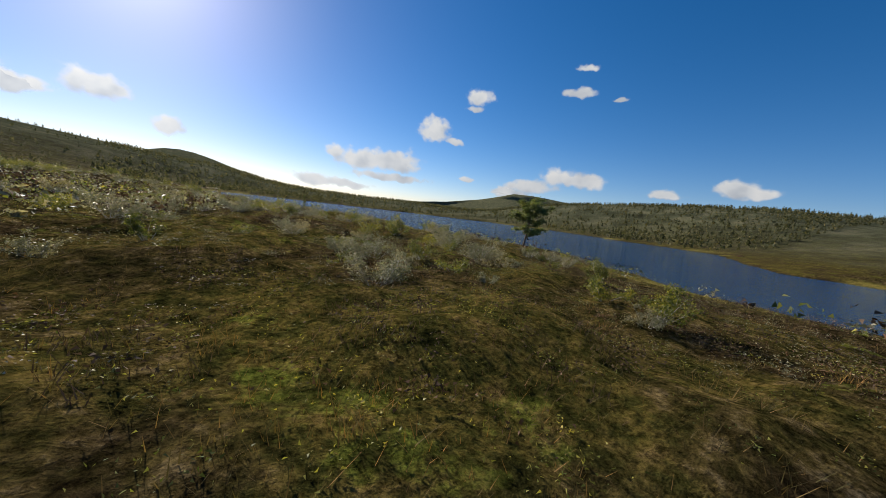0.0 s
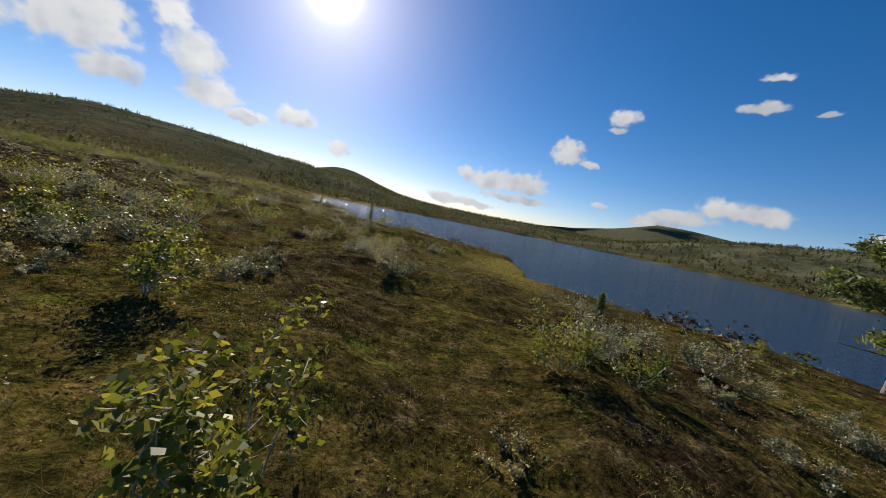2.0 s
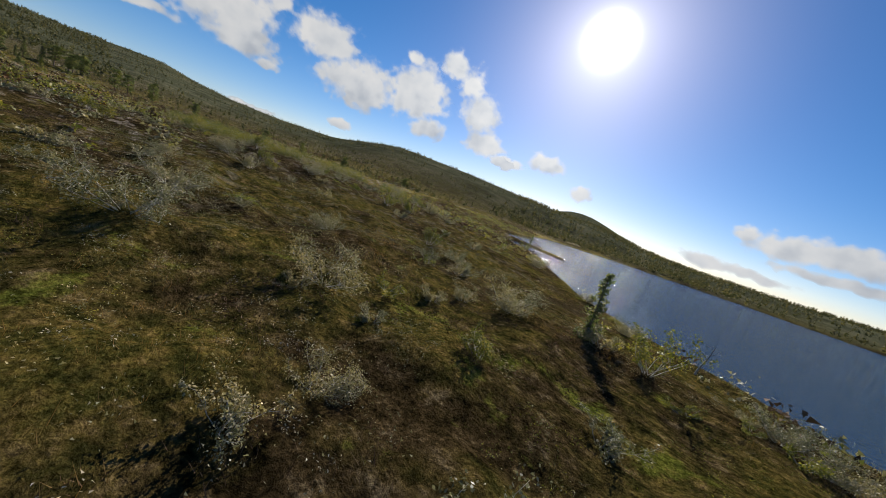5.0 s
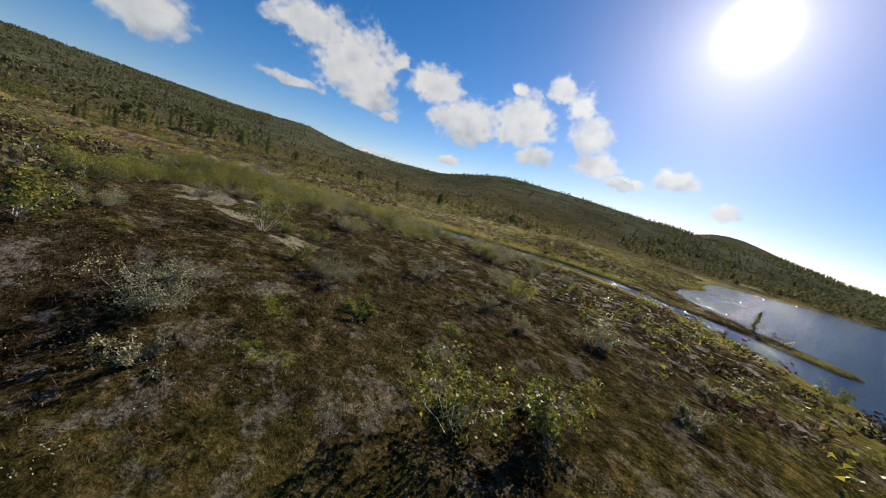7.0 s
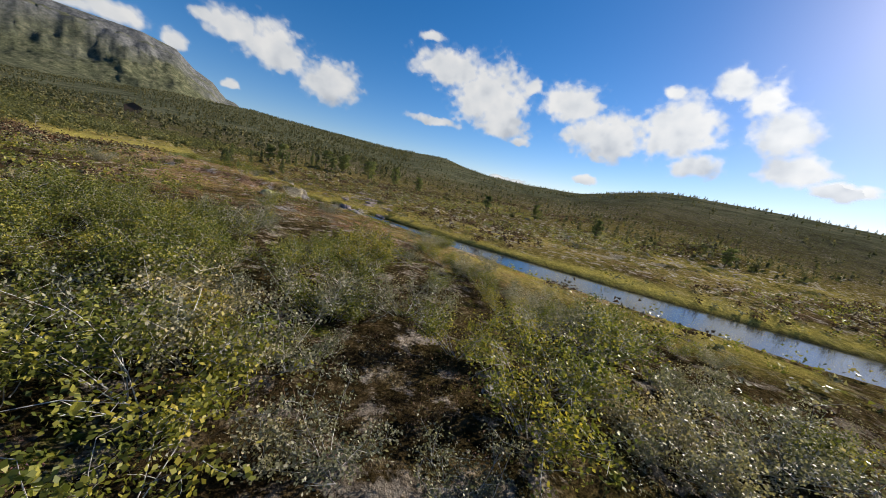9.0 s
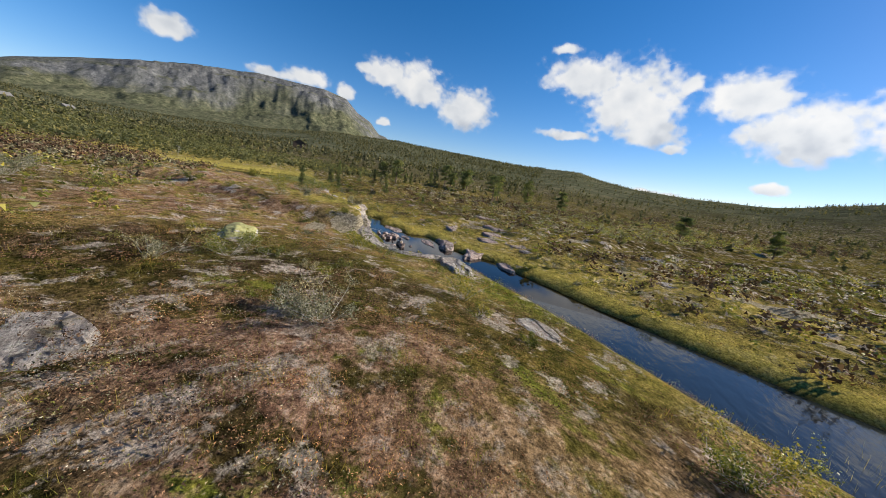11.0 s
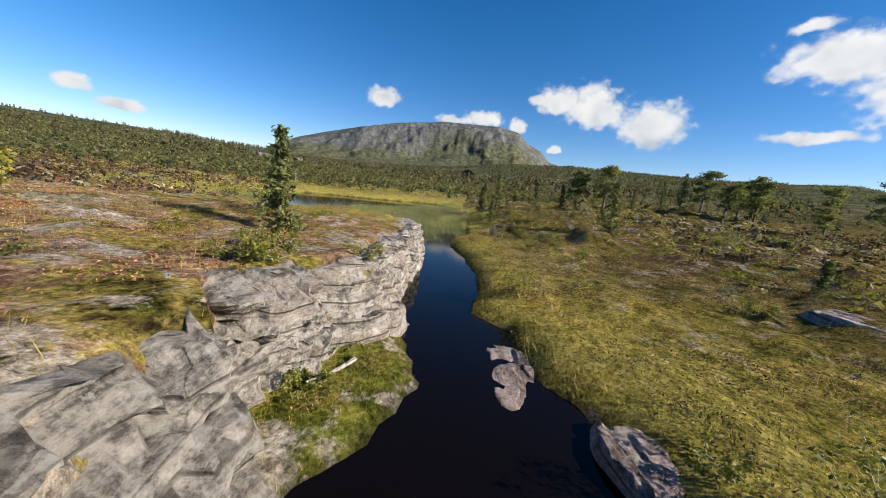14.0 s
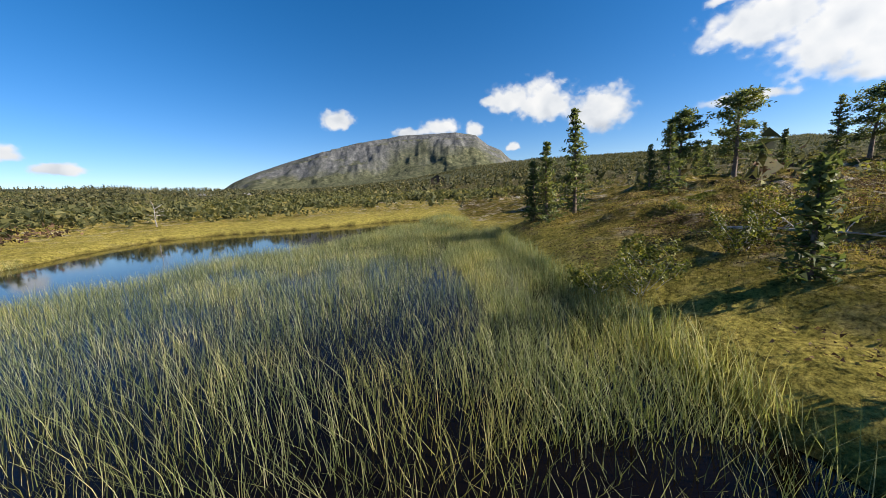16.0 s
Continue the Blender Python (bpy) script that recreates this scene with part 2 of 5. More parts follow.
# ---- mesh helpers ----
def mesh_from(name, verts, faces, smooth_shade=True):
    me = bpy.data.meshes.new(name)
    verts = np.asarray(verts, np.float32)
    faces = np.asarray(faces, np.int32)
    k = faces.shape[1]
    me.vertices.add(len(verts))
    me.vertices.foreach_set("co", verts.ravel())
    me.loops.add(faces.size)
    me.loops.foreach_set("vertex_index", faces.ravel())
    me.polygons.add(len(faces))
    me.polygons.foreach_set("loop_start", np.arange(0, faces.size, k, dtype=np.int32))
    me.polygons.foreach_set("use_smooth", np.full(len(faces), smooth_shade))
    me.update(calc_edges=True)
    return me


def part(name, data, material, parent=None, label=""):
    """Links a mesh (or a bmesh) as one object under its thing."""
    if isinstance(data, bmesh.types.BMesh):
        me = bpy.data.meshes.new(name)
        data.to_mesh(me)
        data.free()
        data = me
    if material and not data.materials:
        data.materials.append(material)
    ob = new(name, data)
    if parent:
        ob.parent = parent
    if label:
        ob["label"] = label
    return ob


def thing(name, label, category, group=""):
    return tagged(new(name), label, category, group)


# ---- materials ----
def material(name):
    m = bpy.data.materials.new(name)
    m.use_nodes = True
    t = m.node_tree
    return m, t, t.nodes["Principled BSDF"]


def node(t, kind, inputs=None, **props):
    n = t.nodes.new(kind)
    for k, v in props.items():
        setattr(n, k, v)
    for k, v in (inputs or {}).items():
        if hasattr(v, "is_linked"):
            t.links.new(v, n.inputs[k])
        else:
            n.inputs[k].default_value = v
    return n


def noise_tex(t, scale, detail=4.0, rough=0.6, vector=None):
    n = node(t, "ShaderNodeTexNoise", {"Scale": scale, "Detail": detail, "Roughness": rough})
    if vector is not None:
        t.links.new(vector, n.inputs["Vector"])
    return n.outputs["Fac"]


def ramp(t, fac, stops):
    n = t.nodes.new("ShaderNodeValToRGB")
    e = n.color_ramp.elements
    while len(e) < len(stops):
        e.new(0.5)
    for el, (p, c) in zip(e, stops):
        el.position = p
        el.color = (*c, 1.0)
    t.links.new(fac, n.inputs["Fac"])
    return n.outputs["Color"]


def mix(t, fac, a, b, blend="MIX"):
    n = t.nodes.new("ShaderNodeMix")
    n.data_type, n.blend_type = "RGBA", blend
    for sock, v in ((n.inputs[0], fac), (n.inputs[6], a), (n.inputs[7], b)):
        if hasattr(v, "is_linked"):
            t.links.new(v, sock)
        elif isinstance(v, (int, float)):
            sock.default_value = v
        else:
            sock.default_value = (*v, 1.0)
    return n.outputs[2]


def math_node(t, op, a, b=0.0):
    n = node(t, "ShaderNodeMath", operation=op)
    for sock, v in ((n.inputs[0], a), (n.inputs[1], b)):
        if hasattr(v, "is_linked"):
            t.links.new(v, sock)
        else:
            sock.default_value = v
    return n.outputs[0]


def add_bump(t, bsdf, height, strength, distance):
    b = node(t, "ShaderNodeBump", {"Height": height, "Strength": strength, "Distance": distance})
    t.links.new(b.outputs[0], bsdf.inputs["Normal"])


def ground_material():
    m, t, b = material("moor_ground")
    pos = node(t, "ShaderNodeNewGeometry").outputs["Position"]
    attr = lambda n: node(t, "ShaderNodeAttribute", attribute_name=n).outputs["Fac"]
    patch = noise_tex(t, 0.30, 8, 0.68, pos)
    clump = noise_tex(t, 1.1, 8, 0.70, pos)
    tuft = noise_tex(t, 3.4, 7, 0.72, pos)
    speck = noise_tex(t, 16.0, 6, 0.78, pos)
    # Low stops near black: shade between and behind back-lit plants put into colour.
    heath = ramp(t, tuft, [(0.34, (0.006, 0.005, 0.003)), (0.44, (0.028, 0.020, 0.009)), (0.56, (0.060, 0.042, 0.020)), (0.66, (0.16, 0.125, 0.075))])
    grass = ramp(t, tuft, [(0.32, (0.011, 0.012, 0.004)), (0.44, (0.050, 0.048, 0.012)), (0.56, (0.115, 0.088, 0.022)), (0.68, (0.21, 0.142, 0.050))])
    dry = ramp(t, tuft, [(0.32, (0.050, 0.050, 0.012)), (0.44, (0.19, 0.165, 0.036)), (0.56, (0.34, 0.260, 0.070)), (0.68, (0.48, 0.37, 0.16))])
    russet = ramp(t, tuft, [(0.32, (0.045, 0.025, 0.016)), (0.44, (0.150, 0.084, 0.054)), (0.56, (0.28, 0.172, 0.115)), (0.68, (0.47, 0.355, 0.27))])
    green = ramp(t, tuft, [(0.32, (0.030, 0.042, 0.008)), (0.50, (0.11, 0.120, 0.020)), (0.68, (0.22, 0.20, 0.040))])
    step_mask = lambda f, lo, hi: ramp(t, f, [(lo, (0, 0, 0)), (hi, (1, 1, 1))])
    base = mix(t, math_node(t, "MULTIPLY", step_mask(patch, 0.41, 0.57), math_node(t, "SUBTRACT", 1.0, attr("heathy"))), heath, grass)
    base = mix(t, math_node(t, "MULTIPLY", attr("dry"), step_mask(clump, 0.36, 0.44)), base, dry)
    base = mix(t, math_node(t, "MULTIPLY", attr("russet"), step_mask(clump, 0.44, 0.50)), base, russet)
    base = mix(t, step_mask(noise_tex(t, 0.75, 7, 0.66, pos), 0.60, 0.66), base, green)
    base = mix(t, attr("bog"), base, ramp(t, tuft, [(0.3, (0.12, 0.108, 0.028)), (0.5, (0.28, 0.235, 0.055)), (0.7, (0.41, 0.325, 0.095))]))
    base = mix(t, attr("lush"), base, green)
    lichen = step_mask(noise_tex(t, 1.25, 9, 0.72, pos), 0.54, 0.59)
    stone = ramp(t, noise_tex(t, 6.0, 9, 0.72, pos), [(0.34, (0.13, 0.105, 0.085)), (0.5, (0.37, 0.315, 0.265)), (0.66, (0.56, 0.50, 0.43))])
    base = mix(t, math_node(t, "MULTIPLY", lichen, attr("stony")), base, stone)
    rim = math_node(t, "ADD", attr("bare"), math_node(t, "MULTIPLY", math_node(t, "SUBTRACT", tuft, 0.5), 1.6))
    gravel = ramp(t, noise_tex(t, 9.0, 9, 0.74, pos), [(0.34, (0.10, 0.082, 0.053)), (0.5, (0.26, 0.222, 0.152)), (0.66, (0.41, 0.36, 0.265))])
    base = mix(t, step_mask(rim, 0.50, 0.62), base, gravel)
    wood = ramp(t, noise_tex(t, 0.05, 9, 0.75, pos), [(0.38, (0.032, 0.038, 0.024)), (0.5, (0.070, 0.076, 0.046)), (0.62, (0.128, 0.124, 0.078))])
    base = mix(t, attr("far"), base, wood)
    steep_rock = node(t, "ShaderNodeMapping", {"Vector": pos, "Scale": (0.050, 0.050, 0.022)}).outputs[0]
    # Grey rock with a cool cast: haze of distance put into its colour.
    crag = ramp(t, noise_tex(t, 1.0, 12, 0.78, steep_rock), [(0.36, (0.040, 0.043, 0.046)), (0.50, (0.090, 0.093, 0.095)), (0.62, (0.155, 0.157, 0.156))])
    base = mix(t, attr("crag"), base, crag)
    base = mix(t, attr("mud"), base, (0.022, 0.016, 0.011))
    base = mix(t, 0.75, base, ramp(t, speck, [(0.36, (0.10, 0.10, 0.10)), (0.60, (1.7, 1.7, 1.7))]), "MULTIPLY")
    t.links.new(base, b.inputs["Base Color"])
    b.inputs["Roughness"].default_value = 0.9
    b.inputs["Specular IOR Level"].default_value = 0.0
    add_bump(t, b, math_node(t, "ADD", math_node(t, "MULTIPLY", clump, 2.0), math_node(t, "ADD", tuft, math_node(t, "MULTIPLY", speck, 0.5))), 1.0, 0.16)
    return m


def water_material(name, tint, wave, scale):
    m, t, b = material(name)
    pos = node(t, "ShaderNodeNewGeometry").outputs["Position"]
    b.inputs["Base Color"].default_value = (*tint, 1)
    b.inputs["Roughness"].default_value = 0.06
    b.inputs["IOR"].default_value = 1.33
    b.inputs["Specular IOR Level"].default_value = 0.42 if wave > 0.08 else 0.22
    w = node(t, "ShaderNodeMapping", {"Vector": pos, "Scale": (1.0, 2.2, 1.0), "Rotation": (0, 0, 0.5)})
    rip = noise_tex(t, scale, 3, 0.6, w.outputs[0])
    add_bump(t, b, rip, wave, 0.12 if wave < 0.5 else 0.22)
    return m


def rock_material(name, dark, light, pink):
    m, t, b = material(name)
    co = node(t, "ShaderNodeNewGeometry").outputs["Position"]
    turned = node(t, "ShaderNodeMapping", {"Vector": co, "Rotation": (0.18, 0.10, -0.90)}).outputs[0]
    lay = node(t, "ShaderNodeMapping", {"Vector": turned, "Scale": (0.40, 2.0, 2.6)}).outputs[0]
    band = noise_tex(t, 3.0, 9, 0.75, lay)
    grain = noise_tex(t, 11.0, 9, 0.8, co)
    big = noise_tex(t, 0.9, 8, 0.7, co)
    both = math_node(t, "ADD", math_node(t, "MULTIPLY", band, 0.5), math_node(t, "MULTIPLY", grain, 0.5))
    col = ramp(t, both, [(0.40, tuple(c * 0.25 for c in dark)), (0.46, dark), (0.52, light), (0.60, tuple(min(1, c * 1.5) for c in light))])
    col = mix(t, ramp(t, big, [(0.48, (0, 0, 0)), (0.60, (0.55, 0.55, 0.55))]), col, pink)
    lich = ramp(t, noise_tex(t, 4.0, 8, 0.75, co), [(0.57, (0, 0, 0)), (0.62, (0.8, 0.8, 0.8))])
    col = mix(t, lich, col, (0.40, 0.39, 0.34))
    black = ramp(t, noise_tex(t, 5.5, 7, 0.75, co), [(0.60, (0, 0, 0)), (0.66, (0.75, 0.75, 0.75))])
    col = mix(t, black, col, (0.035, 0.033, 0.03))
    moss = ramp(t, noise_tex(t, 1.8, 7, 0.7, co), [(0.57, (0, 0, 0)), (0.64, (0.85, 0.85, 0.85))])
    col = mix(t, moss, col, (0.135, 0.112, 0.052))
    cracks = node(t, "ShaderNodeTexVoronoi", {"Vector": lay, "Scale": 0.8}, feature="DISTANCE_TO_EDGE").outputs["Distance"]
    crack = ramp(t, math_node(t, "ADD", cracks, math_node(t, "MULTIPLY", math_node(t, "SUBTRACT", grain, 0.5), 0.06)), [(0.0, (0.6, 0.6, 0.6)), (0.010, (1, 1, 1))])
    thin = node(t, "ShaderNodeMapping", {"Vector": turned, "Scale": (0.30, 2.2, 3.4)}).outputs[0]
    bands = node(t, "ShaderNodeTexWave", {"Vector": thin, "Scale": 0.42, "Distortion": 0.9, "Detail": 3.0, "Detail Scale": 1.6, "Detail Roughness": 0.65}, bands_direction="Z").outputs["Fac"]
    seam = ramp(t, bands, [(0.0, (0.25, 0.25, 0.25)), (0.02, (0.55, 0.55, 0.55)), (0.05, (1, 1, 1))])
    crack = mix(t, 1.0, crack, seam, "MULTIPLY")
    col = mix(t, 0.7, col, crack, "MULTIPLY")
    t.links.new(col, b.inputs["Base Color"])
    b.inputs["Roughness"].default_value = 0.85
    b.inputs["Specular IOR Level"].default_value = 0.2
    add_bump(t, b, math_node(t, "ADD", math_node(t, "ADD", grain, band), math_node(t, "MULTIPLY", crack, 0.8)), 1.0, 0.06)
    return m


def leaf_material(name, a, b_, c, gloss=0.45, through_light=0.35, shine=0.22):
    """Leaves, needles and blades: varied from piece to piece, letting light through."""
    m, t, b = material(name)
    rnd = node(t, "ShaderNodeNewGeometry").outputs["Random Per Island"]
    col = ramp(t, rnd, [(0.0, a), (0.5, b_), (1.0, c)])
    where = noise_tex(t, 0.7, 4, 0.6, node(t, "ShaderNodeNewGeometry").outputs["Position"])
    col = mix(t, 1.0, col, ramp(t, where, [(0.36, (0.50, 0.52, 0.48)), (0.5, (0.92, 0.88, 0.86)), (0.64, (1.40, 1.15, 0.85))]), "MULTIPLY")
    ob = node(t, "ShaderNodeObjectInfo").outputs["Random"]
    col = mix(t, 0.35, col, ramp(t, ob, [(0.0, (0.6, 0.6, 0.5)), (1.0, (1.2, 1.15, 1.0))]), "MULTIPLY")
    t.links.new(col, b.inputs["Base Color"])
    b.inputs["Roughness"].default_value = gloss
    b.inputs["Specular IOR Level"].default_value = shine
    tr = node(t, "ShaderNodeBsdfTranslucent")
    t.links.new(mix(t, 1.0, col, (1.5, 1.5, 0.9), "MULTIPLY"), tr.inputs["Color"])
    mx = node(t, "ShaderNodeMixShader", {0: through_light})
    t.links.new(b.outputs[0], mx.inputs[1])
    t.links.new(tr.outputs[0], mx.inputs[2])
    t.links.new(mx.outputs[0], t.nodes["Material Output"].inputs["Surface"])
    return m


def bark_material(name, dark, light):
    m, t, b = material(name)
    co = node(t, "ShaderNodeTexCoord").outputs["Object"]
    n = noise_tex(t, 9, 6, 0.7, co)
    t.links.new(ramp(t, n, [(0.35, dark), (0.65, light)]), b.inputs["Base Color"])
    b.inputs["Roughness"].default_value = 0.85
    add_bump(t, b, n, 0.6, 0.02)
    return m


def cloud_material():
    m, t, b = material("cloud")
    t.nodes.remove(b)
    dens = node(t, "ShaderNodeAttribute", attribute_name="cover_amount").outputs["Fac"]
    shading = node(t, "ShaderNodeAttribute", attribute_name="painted_shade").outputs["Fac"]
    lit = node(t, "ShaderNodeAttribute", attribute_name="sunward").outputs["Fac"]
    # Clouds glow by themselves; their grey bases and bright tops are painted in.
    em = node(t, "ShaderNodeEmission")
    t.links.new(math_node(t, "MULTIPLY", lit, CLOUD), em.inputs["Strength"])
    t.links.new(ramp(t, shading, [(0.0, (0.60, 0.65, 0.73)), (0.45, (0.84, 0.87, 0.91)), (0.9, (1.0, 1.0, 1.0))]), em.inputs["Color"])
    tr = node(t, "ShaderNodeBsdfTransparent")
    mx = node(t, "ShaderNodeMixShader")
    t.links.new(ramp(t, dens, [(0.0, (0, 0, 0)), (0.25, (0.07, 0.07, 0.07)), (0.60, (0.58, 0.58, 0.58)), (1.0, (1, 1, 1))]), mx.inputs[0])
    t.links.new(tr.outputs[0], mx.inputs[1])
    t.links.new(em.outputs[0], mx.inputs[2])
    t.links.new(mx.outputs[0], t.nodes["Material Output"].inputs["Surface"])
    return m


GROUND = ground_material()
LAKE_WATER = water_material("lake_water", (0.014, 0.042, 0.095), 0.8, 2.2)
STREAM_WATER = water_material("stream_water", (0.010, 0.013, 0.015), 0.10, 2.0)
BOG_WATER = water_material("peat_water", (0.003, 0.002, 0.0015), 0.006, 2.0)
ROCK = rock_material("gneiss", (0.150, 0.133, 0.118), (0.33, 0.300, 0.265), (0.30, 0.24, 0.205))
WET_ROCK = rock_material("pink_gneiss", (0.15, 0.112, 0.100), (0.33, 0.262, 0.235), (0.36, 0.262, 0.225))
BIRCH_LEAF = leaf_material("birch_leaf", (0.060, 0.078, 0.016), (0.135, 0.158, 0.030), (0.30, 0.285, 0.065), 0.5, 0.35)
WILLOW_LEAF = leaf_material("willow_leaf", (0.10, 0.108, 0.066), (0.18, 0.182, 0.120), (0.33, 0.32, 0.24), 0.50, 0.30, 0.36)
HEATHER = leaf_material("heather", (0.032, 0.021, 0.012), (0.085, 0.053, 0.033), (0.17, 0.115, 0.080), 0.8, 0.12)
RUSSET_HEATHER = leaf_material("russet_heather", (0.14, 0.076, 0.044), (0.26, 0.150, 0.092), (0.39, 0.255, 0.168), 0.8, 0.2)
HEATHER_PINK = leaf_material("heather_in_flower", (0.15, 0.072, 0.062), (0.29, 0.14, 0.13), (0.46, 0.26, 0.25), 0.8, 0.2)
LICHEN = leaf_material("reindeer_lichen", (0.26, 0.25, 0.20), (0.38, 0.37, 0.31), (0.52, 0.50, 0.44), 0.9, 0.05)
GRASS = leaf_material("moor_grass", (0.055, 0.052, 0.013), (0.135, 0.100, 0.029), (0.24, 0.148, 0.052), 0.7, 0.2)
LUSH_GRASS = leaf_material("lush_grass", (0.11, 0.125, 0.020), (0.23, 0.215, 0.036), (0.38, 0.31, 0.075), 0.7, 0.3)
DRY_GRASS = leaf_material("dry_grass", (0.16, 0.150, 0.032), (0.33, 0.275, 0.058), (0.52, 0.40, 0.13), 0.7, 0.25)
SEDGE = leaf_material("sedge", (0.13, 0.14, 0.035), (0.27, 0.245, 0.06), (0.42, 0.36, 0.13), 0.6, 0.25)
REED = leaf_material("reed", (0.10, 0.135, 0.048), (0.19, 0.225, 0.090), (0.38, 0.39, 0.24), 0.6, 0.35)
NEEDLES = leaf_material("needles", (0.056, 0.084, 0.032), (0.115, 0.150, 0.056), (0.20, 0.225, 0.09), 0.6, 0.35)
FOREST = leaf_material("far_trees", (0.040, 0.050, 0.028), (0.085, 0.092, 0.050), (0.155, 0.150, 0.085), 0.8, 0.3)
BARK = bark_material("pine_bark", (0.07, 0.05, 0.04), (0.20, 0.14, 0.10))
BIRCH_BARK = bark_material("birch_bark", (0.16, 0.145, 0.13), (0.55, 0.52, 0.48))
DEAD_WOOD = bark_material("dead_wood", (0.15, 0.135, 0.12), (0.40, 0.37, 0.335))
SCRUB = leaf_material("birch_scrub", (0.070, 0.084, 0.040), (0.130, 0.142, 0.066), (0.22, 0.215, 0.10), 0.7, 0.45)
CLOUD_MAT = cloud_material()


# ---- ground ----
def axis(lo, hi, step, reach, growth):
    """Fine steps between lo and hi, growing outside."""
    mid = list(np.arange(lo, hi, step))
    out_hi, out_lo, s = [], [], step
    x = mid[-1]
    while x < reach:
        s *= growth
        x += s
        out_hi.append(x)
    s, x = step, lo
    while x > -reach:
        s *= growth
        x -= s
        out_lo.append(x)
    return np.array(out_lo[::-1] + mid + out_hi)


def build_ground():
    xs, ys = axis(-112, 24, 0.46, 4600, 1.075), axis(-6, 92, 0.46, 4600, 1.075)
    xs = np.concatenate([xs[xs < -92], np.arange(-92, -62, 0.21), xs[xs > -62]])
    ys = np.concatenate([ys[ys < 17], np.arange(17, 48, 0.21), ys[ys > 48]])
    gx, gy = np.meshgrid(xs, ys)
    px, py = gx.ravel(), gy.ravel()
    z = ground_height(px, py)
    nx, ny = len(xs), len(ys)
    i = np.arange(nx * ny).reshape(ny, nx)
    faces = np.stack([i[:-1, :-1], i[:-1, 1:], i[1:, 1:], i[1:, :-1]], -1).reshape(-1, 4)
    me = mesh_from("ground", np.stack([px, py, z], 1), faces)
    d, stream, side, pond = water_distance(px, py)
    r = np.hypot(px - HX, py - HY)
    bog = 0.9 * smooth(2.6, 0.6, d) * smooth(-60, -64, px) * smooth(0.0, -0.5, side) + smooth(7, 1, pond) * (side >= 0) + 0.9 * smooth(13, 7, np.hypot(px + 77, py - 10))
    bog = bog + smooth(-0.1, 0.3, fbm(px, py, 12, 3, 8)) * smooth(6, 1, d) * 0.6 * np.where((side > 0) | (px > -62), 1.0, 0.25)
    stony = (0.25 + smooth(-0.1, 0.4, fbm(px, py, 16, 3, 9)) * 0.45) * smooth(-10, -25, px) + smooth(-50, -62, px) * (side > 0) * 0.45 * smooth(40, 20, r - 30) + 0.12 * smooth(-55, -70, px)
    stony = stony + 0.55 * (side <= 0) * smooth(-44, -54, px) * smooth(5, 11, stream) * smooth(-92, -80, px) * smooth(150, 90, r)
    russet = smooth(-47, -57, px) * smooth(0.0, 0.35, fbm(px, py, 7, 3, 12) + 0.35) * (0.25 + 0.75 * (side > 0))
    dry = smooth(-60, -70, px) * smooth(140, 90, r) * (0.55 + 0.45 * smooth(-0.2, 0.3, fbm(px, py, 10, 3, 14))) + smooth(-30, -45, px) * smooth(0.1, 0.4, fbm(px, py, 9, 3, 15)) * (0.6 - 0.4 * smooth(-60, -52, px)) * (r < 150)
    dry = np.where(side > 0, dry + 0.40 * smooth(7, 13, stream) * smooth(45, 22, stream) * smooth(-58, -64, px) * smooth(-0.15, 0.2, fbm(px, py, 9, 3, 16)), 0.85 * dry * (1 - 0.45 * smooth(-80, -84, px)) * (1 - 0.5 * smooth(3, 8, stream) * smooth(-72, -76, px)))
    bog = bog + 0.75 * smooth(3.6, 1.6, np.hypot(px + 70.8, py - 34.6)) * (side > 0)
    bog = bog + 0.9 * smooth(5.0, 1.5, np.maximum(stream, 0)) * smooth(-43, -47, px) * smooth(-64, -60, px) * (side <= 0)
    bog = bog + 0.75 * smooth(8.0, 3.0, np.maximum(stream, 0)) * smooth(-38, -43, px) * smooth(-60, -55, px) * (side > 0) * smooth(-0.15, 0.15, fbm(px, py, 4, 3, 17))
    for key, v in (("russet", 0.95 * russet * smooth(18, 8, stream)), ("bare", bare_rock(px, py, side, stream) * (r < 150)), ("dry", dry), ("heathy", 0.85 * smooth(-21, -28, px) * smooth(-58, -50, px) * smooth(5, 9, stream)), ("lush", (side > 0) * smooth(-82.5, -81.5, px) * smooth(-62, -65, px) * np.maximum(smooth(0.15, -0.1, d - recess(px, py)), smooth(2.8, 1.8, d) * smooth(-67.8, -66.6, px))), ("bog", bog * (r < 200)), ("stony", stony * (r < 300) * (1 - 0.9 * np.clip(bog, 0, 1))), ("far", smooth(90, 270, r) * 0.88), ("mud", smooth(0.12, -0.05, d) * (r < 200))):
        a = me.attributes.new(key, "FLOAT", "POINT")
        a.data.foreach_set("value", np.clip(v, 0, 1).astype(np.float32))
    return tagged(part("ground", me, GROUND), "boggy moorland of heather, grass and lichen rising to hills", "ground", kind="structure")


build_ground()


